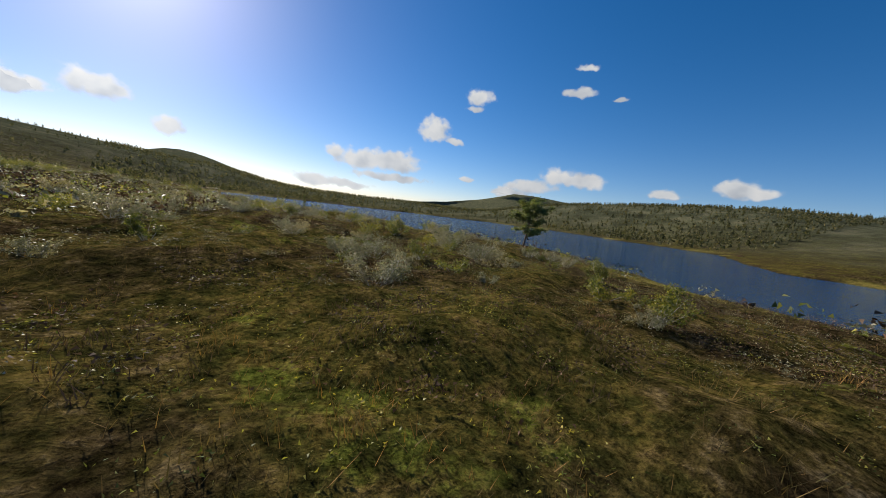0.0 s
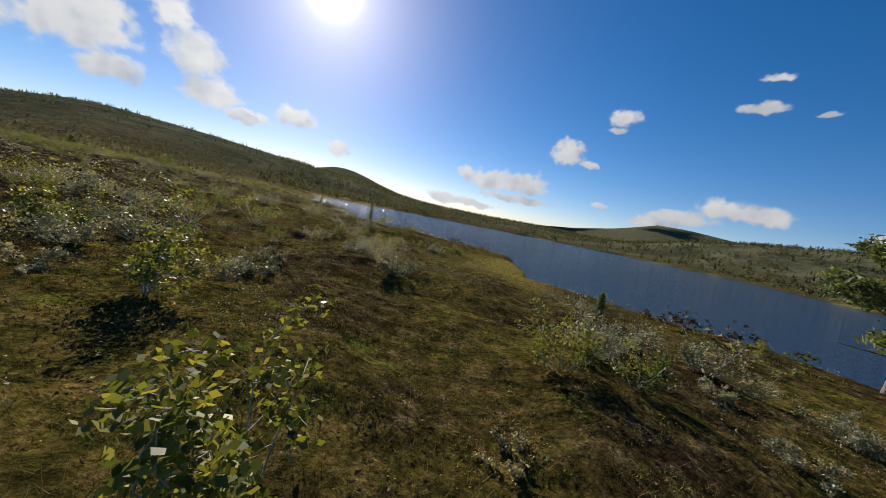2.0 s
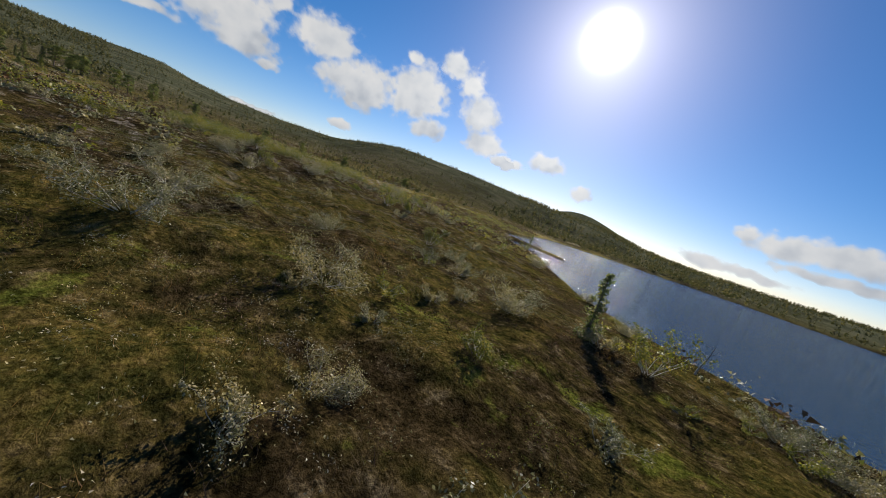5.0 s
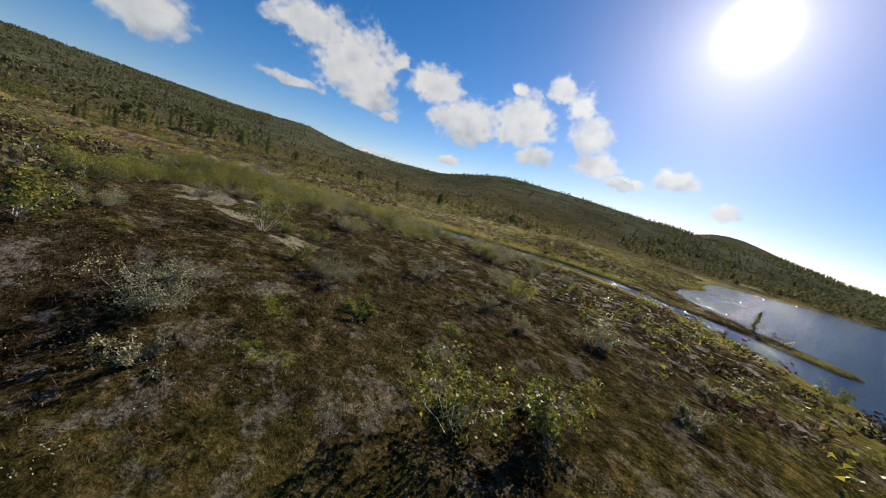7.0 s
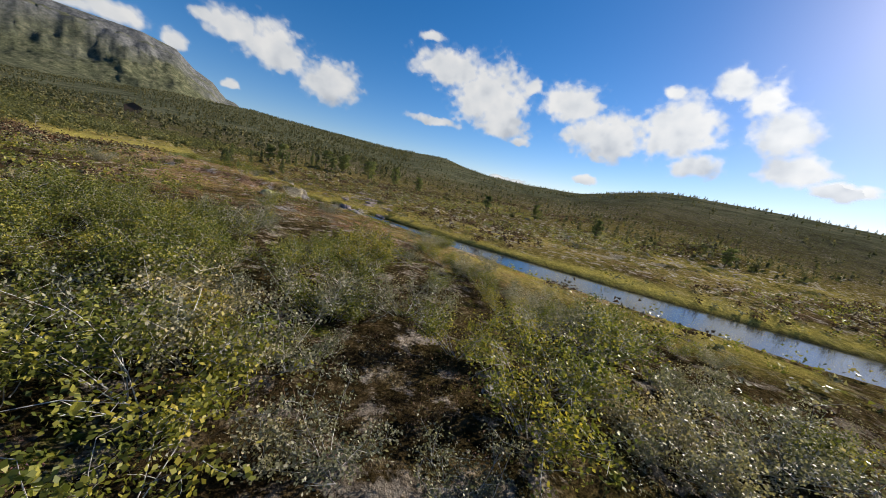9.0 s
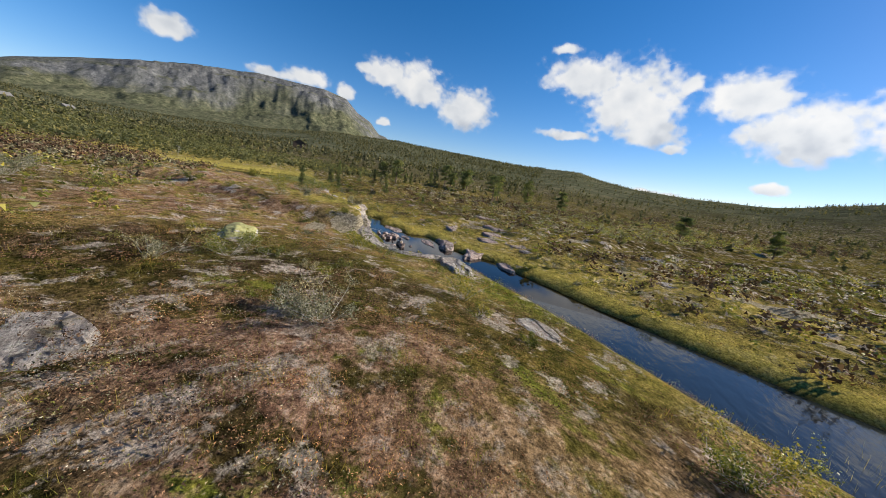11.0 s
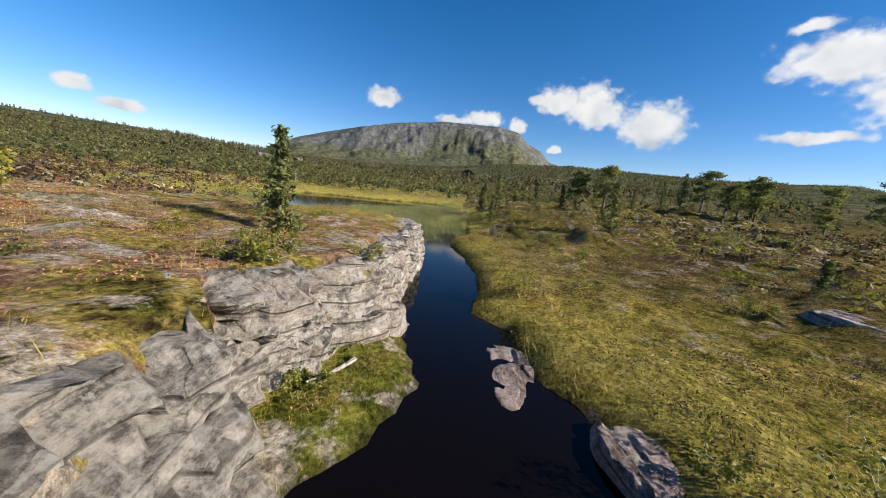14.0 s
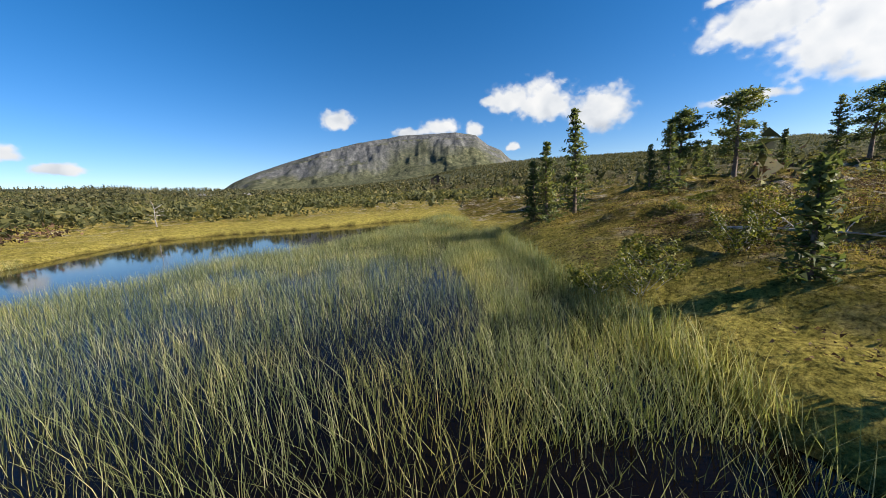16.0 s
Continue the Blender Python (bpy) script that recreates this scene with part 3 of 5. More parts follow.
def build_mountain():
    az, rr = np.meshgrid(np.arange(114.5, 172.5, 0.2), np.arange(900, 3100, 22.0))
    a = np.radians(az)
    px, py = (HX - np.sin(a) * rr).ravel(), (HY + np.cos(a) * rr).ravel()
    z = mountain_height(px, py)
    ny, nx = az.shape
    i = np.arange(nx * ny).reshape(ny, nx)
    f = np.stack([i[:-1, :-1], i[1:, :-1], i[1:, 1:], i[:-1, 1:]], -1).reshape(-1, 4)
    me = mesh_from("mountain", np.stack([px, py, z], 1), f)
    slope = np.abs(np.gradient(z.reshape(ny, nx), 22.0, axis=0)).ravel()
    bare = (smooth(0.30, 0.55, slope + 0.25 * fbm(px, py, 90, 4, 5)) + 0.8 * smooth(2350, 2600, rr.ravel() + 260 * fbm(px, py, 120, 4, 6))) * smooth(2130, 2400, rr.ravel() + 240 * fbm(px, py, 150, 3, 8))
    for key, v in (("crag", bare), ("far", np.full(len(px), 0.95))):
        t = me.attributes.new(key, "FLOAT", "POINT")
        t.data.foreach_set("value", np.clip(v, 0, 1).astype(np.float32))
    return tagged(part("mountain", me, GROUND), "broad bare rock mountain above wooded slopes", "mountain", kind="structure")


build_mountain()


def sheet(name, x0, y0, x1, y1, mat, label):
    me = mesh_from(name, [(x0, y0, 0), (x1, y0, 0), (x1, y1, 0), (x0, y1, 0)], [(0, 1, 2, 3)])
    return tagged(part(name, me, mat), label, "water", kind="structure")


sheet("lake_water", -46, -60, 120, 230, LAKE_WATER, "rippled dark blue lake water")
sheet("stream_water", -66, 20, -46, 110, STREAM_WATER, "calm stream water mirroring the sky")
sheet("pond_water", -130, -20, -66, 110, BOG_WATER, "still peat-dark pond and channel water")
sheet("lake_inlet_water", -86, 110, -46, 230, LAKE_WATER, "far inlet of the lake")

# single shrubs: x, y
SHRUBS_A = [(1.0, 16.5), (-0.3, 16.6), (1.4, 19.6), (-2.0, 24.0), (-6.3, 23.4), (-7.8, 28.1), (3.0, 15.7), (4.8, 19.2), (-10.8, 25.8), (-2.0, 31.3), (-5.3, 31.0), (-0.0, 39.7), (-8.0, 48.6), (-5.5, 32.6), (-5.2, 37.0), (-7.5, 30.8), (-12.9, 34.5), (-2.8, 30.2), (-27.4, 50.2), (-32.1, 47.9), (-27.3, 57.0), (-31.2, 63.9), (-24.4, 51.1), (-24.0, 52.6), (-36.0, 50.7), (-36.7, 58.9), (-48.6, 49.4), (-47.9, 39.2), (-78.5, 39.9), (-29.7, 55.8), (-25.6, 68.9), (-29.1, 76.9), (-44.3, 46.2), (-47.0, 46.3), (-42.9, 49.8), (-47.8, 49.6), (-43.7, 51.4), (-49.8, 53.4), (-43.6, 55.7), (-41.0, 55.8)]
SHRUBS_B = [(-41.1, 50.0), (-40.0, 49.4), (-40.7, 48.3), (-42.0, 48.6), (-41.9, 53.9), (-41.0, 56.8), (-69.1, -2.3), (-67.5, 34.3), (-69.5, 34.2), (-66.3, 29.7), (-73.0, 32.2), (-71.8, 29.8), (-70.5, 37.0), (-72.8, 4.2), (-87.9, 38.5), (-90.4, 31.0), (-73.1, 25.9), (-71.9, 32.2), (-80.3, 29.7), (-77.9, 35.8), (-78.8, 36.2), (-78.2, 34.0), (-86.2, 23.8), (-86.3, 26.9), (-83.5, 20.8), (-85.4, 26.5), (-91.4, 24.5), (-93.0, 19.3), (-78.4, 12.0), (-80.0, 10.3), (-89.2, 19.2), (-89.1, 19.7), (-102.5, 19.6), (-92.2, 21.3)]
STREAM_ROCKS = [(-70.07, 39.72, 0.36, 0.27), (-70.21, 39.25, 0.30, 0.20), (-69.27, 40.81, 0.32, 0.32), (-68.84, 41.16, 0.27, 0.33), (-68.61, 40.80, 0.29, 0.16), (-69.71, 39.63, 0.25, 0.14), (-70.48, 39.79, 0.38, 0.30),
                (-70.96, 39.66, 0.45, 0.28), (-70.60, 40.13, 0.27, 0.12), (-69.48, 40.30, 0.13, 0.15), (-69.37, 41.39, 0.19, 0.08), (-70.77, 39.08, 0.35, 0.25), (-70.73, 39.41, 0.34, 0.22), (-70.61, 38.74, 0.30, 0.20), (-71.31, 39.13, 0.37, 0.27)]
# slabs: x, y, length, width, height, turn
SLABS = [(-73.1, 38.4, 3.1, 2.3, 0.34, 41), (-71.2, 40.2, 1.5, 0.5, 0.32, 45), (-71.1, 41.7, 2.2, 0.7, 0.36, 41), (-72.1, 42.5, 4.2, 2.0, 0.66, 14), (-71.2, 44.3, 4.8, 2.0, 0.66, 6), (-69.7, 46.3, 2.6, 1.0, 0.48, 38), (-78.2, 31.1, 2.5, 1.1, 0.30, 44), (-78.0, 32.7, 1.3, 0.8, 0.26, 40), (-76.6, 40.9, 4.0, 1.5, 0.35, 25),
         (-79.2, 43.7, 2.6, 1.4, 0.95, 40), (-76.2, 44.0, 1.8, 1.1, 0.75, 40), (-74.4, 44.2, 1.7, 1.0, 0.60, 30), (-74.2, 46.0, 2.4, 1.2, 0.60, 20)]
SLABS_B = [(-85.0, 41.5, 4.2, 1.8, 0.8, 30), (-79.6, 41.6, 2.6, 1.2, 0.35, 25), (-84.2, 37.4, 2.2, 1.0, 0.5, 50), (-83.4, 46.2, 3.2, 1.5, 0.7, 20), (-77.2, 38.6, 1.9, 0.7, 0.25, 40), (-75.4, 39.3, 1.0, 0.45, 0.2, 45),
           (-84.8, 34.2, 1.8, 0.9, 0.35, 60), (-80.2, 36.0, 1.7, 0.9, 0.35, 45), (-81.4, 37.4, 2.2, 1.0, 0.40, 30), (-88.7, 24.9, 1.0, 0.6, 0.22, 20)]
SLABS_C = [(-55.7, 43.5, 2.4, 1.0, 0.55, 80), (-37.6, 46.6, 2.2, 1.2, 0.35, 50), (-41.3, 52.9, 0.5, 0.4, 0.5, 10), (-66.0, 45.0, 3.2, 1.0, 1.2, 42),
           (-61.9, 48.5, 1.7, 0.8, 0.45, 40), (-79.3, 54.4, 3.2, 1.4, 0.5, 40), (-71.9, 53.4, 1.6, 0.9, 0.4, 10), (-73.0, 46.8, 1.3, 0.7, 0.35, 30), (-69.6, 43.3, 1.0, 0.7, 0.4, 60), (-7.1, 39.9, 0.3, 0.2, 0.14, 30), (-5.4, 40.9, 0.3, 0.25, 0.15, 60)]
PLAN = [(-1, -3), (2, 13), (2, 24), (-4, 37), (-20, 48.5), (-38, 51.5), (-57, 47.5), (-70, 39), (-78, 30), (-86, 20), (-92, 13)]
rng = np.random.default_rng(4)


def gz(x, y):
    return float(ground_height(np.array([x]), np.array([y]))[0])


# ---- rocks ----
def rock_mesh(name, seed, sx, sy, sz, mat, cuts=2, rough=0.10):
    """An angular block: the hull of random points, split and weathered."""
    r = random.Random(seed)
    bm = bmesh.new()
    for _ in range(22):
        v = Vector((r.uniform(-1, 1), r.uniform(-1, 1), r.uniform(-1, 1)))
        v = Vector([math.copysign(abs(c) ** 0.42, c) for c in v])
        bm.verts.new((v.x * sx / 2, v.y * sy / 2, (v.z * 0.5 + 0.5) * sz + (0.12 * sz * v.x)))
    res = bmesh.ops.convex_hull(bm, input=bm.verts)
    junk = list({g for g in res["geom_interior"] + res["geom_unused"] if isinstance(g, bmesh.types.BMVert)})
    bmesh.ops.delete(bm, geom=junk, context="VERTS")
    bmesh.ops.triangulate(bm, faces=bm.faces[:])
    for _ in range(cuts):
        long_edges = [e for e in bm.edges if e.calc_length() > 0.10]
        bmesh.ops.subdivide_edges(bm, edges=long_edges, cuts=1)
        bmesh.ops.triangulate(bm, faces=[f for f in bm.faces if len(f.verts) > 3])
    for _ in range(2):
        bmesh.ops.smooth_vert(bm, verts=bm.verts[:], factor=0.35, use_axis_x=True, use_axis_y=True, use_axis_z=True)
    bm.normal_update()
    off = Vector((seed * 3.1, seed * 1.7, seed * 0.3))
    for v in bm.verts:
        n = noise.fractal(v.co * 2.2 + off, 0.8, 2.0, 6)
        strata = (abs(math.sin((v.co.z + 0.25 * v.co.x + 0.1 * v.co.y) * 15 + 2 * n)) - 0.5) * 0.035
        v.co += v.normal * (n * rough * min(sx, sy, sz) + strata * min(1, sz))
    me = bpy.data.meshes.new(name)
    bm.to_mesh(me)
    bm.free()
    me.materials.append(mat)
    return me


def place_rock(name, seed, x, y, sx, sy, sz, turn, mat, label, group, sink=0.3, tilt=0.0, floor=None):
    z = max(gz(x, y), -0.25) if floor is None else floor
    ob = new(name, rock_mesh(name, seed, sx, sy, sz * (1 + sink), mat, 3 if max(sx, sy) > 0.8 else 2))
    ob.matrix_world = pose(x, y, z - sz * sink, 0, tilt, turn)
    return tagged(ob, label, "rock", group)


def slab_mesh(seed, sx, sy, sz, mat, point=0.0):
    """A low outcrop: worn terraces along the strike, broken edges and open joints."""
    st = 0.05 if sx < 3 else 0.065
    nx, ny = int(sx * 1.2 / st) + 2, int(sy * 1.3 / st) + 2
    u, v = np.meshgrid(np.linspace(-1.2, 1.2, nx), np.linspace(-1.3, 1.3, ny))
    x, y = u * sx / 2, v * sy / 2
    o = seed * 7.3
    wob = 0.34 * fbm(x + o, y - o, 0.9, 4, seed)
    cut = 0.20 * vnoise((x + o) * 1.3, np.floor((y + o) * 2.2), seed + 3)
    e = 1 - (np.abs(u + cut) ** 3.2 + np.abs((v + 0.25 * cut) / (1 - point * smooth(-0.5, 1.2, u))) ** 3.2) ** (1 / 3.2) + wob
    rise = smooth(-0.04, 0.42, e)
    lay = (y / sy + 0.5) * 2.6 + 0.9 * fbm(x * 0.6 + o, y, 1.0, 4, seed + 1)
    terrace = (np.floor(lay) + smooth(0.72, 1.0, lay - np.floor(lay))) / 3.2
    joint = np.abs(vnoise((x + o) * 0.9 + 0.25 * fbm(x, y, 0.7, 2, seed), y * 0.35 + o, seed + 5))
    groove = smooth(0.06, 0.0, joint) + 0.8 * smooth(0.10, 0.0, np.abs(lay - np.floor(lay) - 0.86))
    z = rise * sz * (0.80 + 0.40 * terrace * (1 if seed % 2 else 0.6)) + 0.10 * fbm(x + o, y + o, 0.45, 5, seed + 2) * rise * min(1, sz * 3) - 0.030 * groove * rise + 0.05 * np.clip(e, -1, 0.3)
    z = z - 0.30 * (1 - rise)
    i = np.arange(nx * ny).reshape(ny, nx)
    f = np.stack([i[:-1, :-1], i[:-1, 1:], i[1:, 1:], i[1:, :-1]], -1).reshape(-1, 4)
    f = f[(rise.ravel()[f] > 0.0).any(1)]
    me = mesh_from("rock_slab", np.stack([x, y, z], -1).reshape(-1, 3), f, False)
    me.materials.append(mat)
    return me


def place_slab(seed, x, y, sx, sy, sz, turn, mat, label, point=0.0):
    t = radians(turn)
    ends = [gz(x + q * sx * math.cos(t), y + q * sx * math.sin(t)) for q in (-0.4, -0.2, 0, 0.2, 0.4)]
    z = max(sorted(ends)[1], -0.08) - 0.02
    ob = new("rock_slab", slab_mesh(seed, sx, sy, sz, mat, point))
    ob.matrix_world = pose(x, y, z - 0.03, 0, 0, turn)
    return tagged(ob, label, "rock", "rock slabs")


for k, (x, y, w, h) in enumerate(STREAM_ROCKS):
    place_rock("stream_stone", 300 + k, x, y, w, w * 0.8, h * 0.55 + 0.05, k * 47, WET_ROCK, "angular pale pink stone lying in the shallow stream", "stones in the stream", 0.5, 0, -0.03)
for k, (x, y, sx, sy, sz, turn) in enumerate(SLABS + SLABS_B + SLABS_C):
    near = k < 9
    place_slab(100 + k, x, y, sx, sy * (1.0 if near else 1.45), sz * (0.55 if near else 0.17 if k < 21 else 0.24), turn, WET_ROCK if k < 21 else ROCK, "long pinkish gneiss slab running into the stream" if near else "weathered grey gneiss outcrop in the heather", 0.7 if near else 0.0)


def lichen_boulder():
    """A rounded boulder, its top crusted with yellow-green lichen."""
    m, t, b = material("yellow_lichen_gneiss")
    geo = node(t, "ShaderNodeNewGeometry")
    up = node(t, "ShaderNodeSeparateXYZ", {"Vector": geo.outputs["Normal"]}).outputs["Z"]
    blot = math_node(t, "ADD", up, math_node(t, "MULTIPLY", noise_tex(t, 3.5, 6, 0.65, geo.outputs["Position"]), 0.9))
    grey = ramp(t, noise_tex(t, 14, 7, 0.75, geo.outputs["Position"]), [(0.35, (0.10, 0.09, 0.08)), (0.5, (0.30, 0.28, 0.25)), (0.65, (0.48, 0.46, 0.42))])
    yellow = ramp(t, noise_tex(t, 9, 7, 0.7, geo.outputs["Position"]), [(0.35, (0.13, 0.125, 0.045)), (0.6, (0.29, 0.285, 0.11))])
    t.links.new(mix(t, ramp(t, blot, [(0.86, (0, 0, 0)), (0.96, (1, 1, 1))]), grey, yellow), b.inputs["Base Color"])
    b.inputs["Roughness"].default_value = 0.9
    add_bump(t, b, noise_tex(t, 18, 8, 0.75, geo.outputs["Position"]), 0.8, 0.03)
    bm = bmesh.new()
    bmesh.ops.create_icosphere(bm, subdivisions=5, radius=1.0)
    for v in bm.verts:
        v.co *= 1 + 0.16 * noise.fractal(v.co * 1.3, 0.8, 2.0, 5)
        v.co = Vector((v.co.x * 0.62, v.co.y * 0.46, v.co.z * 0.28))
    for f in bm.faces:
        f.smooth = True
    ob = part("boulder", bm, m)
    ob.matrix_world = pose(-60.85, 39.95, gz(-60.85, 39.95) + 0.01, 0, 0, 35)
    tagged(ob, "rounded grey boulder crusted with yellow-green lichen", "boulder")


lichen_boulder()


def left_bank():
    """The low rock wall along the channel's left bank: jointed blocks stepping back from the water."""
    pts = np.array([p for p in BANK_LEFT if p[0] > -82.8], float)
    seg = np.hypot(*np.diff(pts, axis=0).T)
    cum = np.concatenate([[0], np.cumsum(seg)])
    s = np.arange(0, cum[-1], 0.055)
    bx, by = np.interp(s, cum, pts[:, 0]), np.interp(s, cum, pts[:, 1])
    k = np.ones(25) / 25
    bx, by = [np.convolve(np.pad(q, 12, mode="edge"), k, "valid") for q in (bx, by)]
    tx, ty = np.gradient(bx), np.gradient(by)
    ln = np.hypot(tx, ty)
    nx, ny = -ty / ln, tx / ln
    back = recess(bx, by) - 0.26
    slope = 0.30 + 0.22 * fbm(s, s * 0 + 3, 2.2, 2, 9)
    top = ground_height(bx + nx * (back + 0.75), by + ny * (back + 0.75))
    top = np.convolve(np.pad(top, 8, mode="edge"), np.ones(17) / 17, "valid")
    top = np.clip(top, 0.22, 1.15)
    rows = 52
    w = np.linspace(0, 1, rows)
    up = np.clip(w / 0.52, 0, 1)
    run = np.clip((w - 0.52) / 0.48, 0, 1)
    S, U = np.meshgrid(s, up)
    R = np.meshgrid(s, run)[1]
    z = -0.30 + (top[None, :] + 0.30) * (1 - (1 - U) ** 1.1)
    out = back[None, :] + slope[None, :] * np.maximum(z, 0) + 1.3 * R
    deep = out + 0.40 * smooth(0.35, 0.0, R)
    inland = ground_height(bx[None, :] + nx[None, :] * deep, by[None, :] + ny[None, :] * deep)
    shelf = inland - 0.09 + 0.24 * fbm(S, out, 1.3, 4, 23) + 0.08 * smooth(0.3, 0.0, R) - 0.22 * smooth(0.45, 1.0, R)
    ledge = top[None, :] - 0.05 + 0.14 * fbm(S, out, 1.0, 3, 24)
    keep = smooth(0.70, 0.45, R)
    shelf = np.maximum(shelf, ledge * keep + (inland - 0.25) * (1 - keep))
    fade = smooth(0.0, 0.22, R)
    z = z * (1 - fade) + shelf * fade
    tilt = z * 2.6 + 0.35 * S + 0.35 * fbm(S, z * 2, 1.5, 3, 12)
    layer = np.floor(tilt)
    along = S * 1.1 + 3.7 * layer + 0.3 * fbm(S, z, 0.8, 2, 15)
    cell = np.floor(along)
    rnd = lambda a, b, q: (np.sin(a * 12.9898 + b * 78.233 + q) * 43758.5453) % 1.0
    push = rnd(cell, layer, 1.0) * 0.30 - 0.15
    fine_l = np.floor(tilt * 3 + 0.4 * fbm(S, z, 0.5, 2, 26))
    fine_s = np.floor(S * 2.8 + 5.3 * fine_l)
    push = push + rnd(fine_s, fine_l, 2.0) * 0.16 - 0.08
    fz, fs = tilt - layer, along - cell
    groove = np.maximum(smooth(0.10, 0.0, np.minimum(fz, 1 - fz)), smooth(0.06, 0.0, np.minimum(fs, 1 - fs)) * (rnd(cell, layer, 4.0) > 0.35))
    rough = 0.07 * fbm(S, z * 1.5, 0.45, 5, 18) + 0.05 * fbm(S, z * 3, 0.16, 3, 19)
    amount = smooth(0.5, 0.1, R)
    out = out + (push + rough + 0.10 * groove) * amount * (0.4 + 0.6 * U)
    z = z + (0.05 * (rnd(cell, layer, 7.0) - 0.5) + 0.05 * fbm(S, out, 0.3, 4, 20) - 0.05 * groove) * smooth(0.0, 0.2, U) * smooth(1.0, 0.5, R)
    v = np.stack([bx[None, :] + nx[None, :] * out, by[None, :] + ny[None, :] * out, z], -1)
    n = len(s)
    i = np.arange(n * rows).reshape(rows, n)
    f = np.stack([i[:-1, :-1], i[:-1, 1:], i[1:, 1:], i[1:, :-1]], -1).reshape(-1, 4)
    me = mesh_from("rock_wall", v.reshape(-1, 3), f, False)
    tagged(part("rock_wall", me, ROCK), "low cliff of cracked grey gneiss along the dark channel", "rock wall")


left_bank()


# ---- plants ----
def tube(points, r0, r1, sides=5):
    """A tapering branch through the points."""
    verts, faces = [], []
    n = len(points)
    for i, p in enumerate(points):
        a, b = Vector(points[max(i - 1, 0)]), Vector(points[min(i + 1, n - 1)])
        d = (b - a).normalized()
        u = d.orthogonal().normalized()
        v = d.cross(u)
        rad = r0 + (r1 - r0) * i / (n - 1)
        for s in range(sides):
            an = 2 * math.pi * s / sides
            verts.append(Vector(p) + u * math.cos(an) * rad + v * math.sin(an) * rad)
    for i in range(n - 1):
        for s in range(sides):
            faces.append((i * sides + s, i * sides + (s + 1) % sides, (i + 1) * sides + (s + 1) % sides, (i + 1) * sides + s))
    return verts, faces


def merge(pieces):
    verts, faces, off = [], [], 0
    for v, f in pieces:
        verts.extend(v)
        faces.extend(tuple(i + off for i in q) for q in f)
        off += len(v)
    return verts, faces


def bend(r, start, way, length, steps, wander, lift=0.0):
    pts, p, d = [Vector(start)], Vector(start), Vector(way).normalized()
    for _ in range(steps):
        d = (d + Vector((r.uniform(-1, 1), r.uniform(-1, 1), r.uniform(-1, 1) + lift)) * wander).normalized()
        p = p + d * (length / steps)
        pts.append(p.copy())
    return pts


def leaf_shapes(g, centers, size, flat=0.0, aspect=0.7, kite=False):
    """Small pointed leaves at the centres, turned at random."""
    n = len(centers)
    a = g.normal(size=(n, 3))
    a[:, 2] *= 1 - flat
    a /= np.linalg.norm(a, axis=1)[:, None] + 1e-9
    b = np.cross(a, g.normal(size=(n, 3)))
    b /= np.linalg.norm(b, axis=1)[:, None] + 1e-9
    s = (size * g.uniform(0.6, 1.3, n))[:, None]
    c = np.asarray(centers)
    if kite:
        v = np.stack([c - a * s * 0.5, c - a * s * 0.05 + b * s * 0.4 * aspect, c + a * s * 0.6, c - a * s * 0.05 - b * s * 0.4 * aspect], 1).reshape(-1, 3)
        return v, np.arange(4 * n).reshape(n, 4)
    v = np.stack([c - a * s * 0.5 - b * s * 0.25 * aspect, c - a * s * 0.2 + b * s * 0.6 * aspect, c + a * s * 0.75], 1).reshape(-1, 3)
    f = np.arange(3 * n).reshape(n, 3)
    return v, f


def shrub_meshes(seed, height, spread, leaves, leaf, stems):
    r, g = random.Random(seed), np.random.default_rng(seed)
    pieces, tips = [], []
    for _ in range(stems):
        an = r.uniform(0, 2 * math.pi)
        way = (math.cos(an) * spread, math.sin(an) * spread, r.uniform(0.6, 1.2))
        ln = height * r.uniform(0.75, 1.25)
        pts = bend(r, (r.uniform(-.06, .06), r.uniform(-.06, .06), -0.08), way, ln, 4, 0.25, 0.15)
        pieces.append(tube(pts, 0.009, 0.0025, 3))
        for p in pts[2:]:
            for _ in range(2 if stems > 10 else 1):
                tw = bend(r, p, (r.uniform(-1, 1), r.uniform(-1, 1), r.uniform(-0.1, 0.9)), ln * r.uniform(0.2, 0.42), 2, 0.3)
                pieces.append(tube(tw, 0.004, 0.0015, 3))
                tips += tw[1:]
        tips += pts[3:]
    tips = np.array([tuple(p) for p in tips])
    idx = g.integers(0, len(tips), leaves)
    c = tips[idx] + g.normal(size=(leaves, 3)) * height * 0.065
    c[:, 2] = np.maximum(c[:, 2], 0.02)
    lv, lf = leaf_shapes(g, c, leaf, 0.3, 0.95, True)
    sv, sf = merge(pieces)
    return mesh_from("stems", [tuple(v) for v in sv], sf), mesh_from("leaves", lv, lf, False)


SHRUB_KINDS = []
for k in range(14):
    willow = k in (2, 5, 7, 9, 10, 13)
    sm, lm = shrub_meshes(50 + k, (0.55, 0.8, 0.45, 0.7, 1.0, 0.6, 0.5, 0.4, 0.9, 1.0, 0.9, 1.1, 0.5, 0.45)[k], (0.9, 0.7, 1.2, 0.8, 0.6, 1.0, 1.2, 1.3, 0.7, 1.2, 1.3, 1.0, 1.3, 1.4)[k], 3400 if 8 < k < 12 else (1500 if k < 9 else 700), 0.044 if not willow else 0.038, (13 if 8 < k < 12 else 8) + k % 3)
    sm.materials.append(BIRCH_BARK)
    lm.materials.append(WILLOW_LEAF if willow else BIRCH_LEAF)
    SHRUB_KINDS.append((sm, lm, willow))


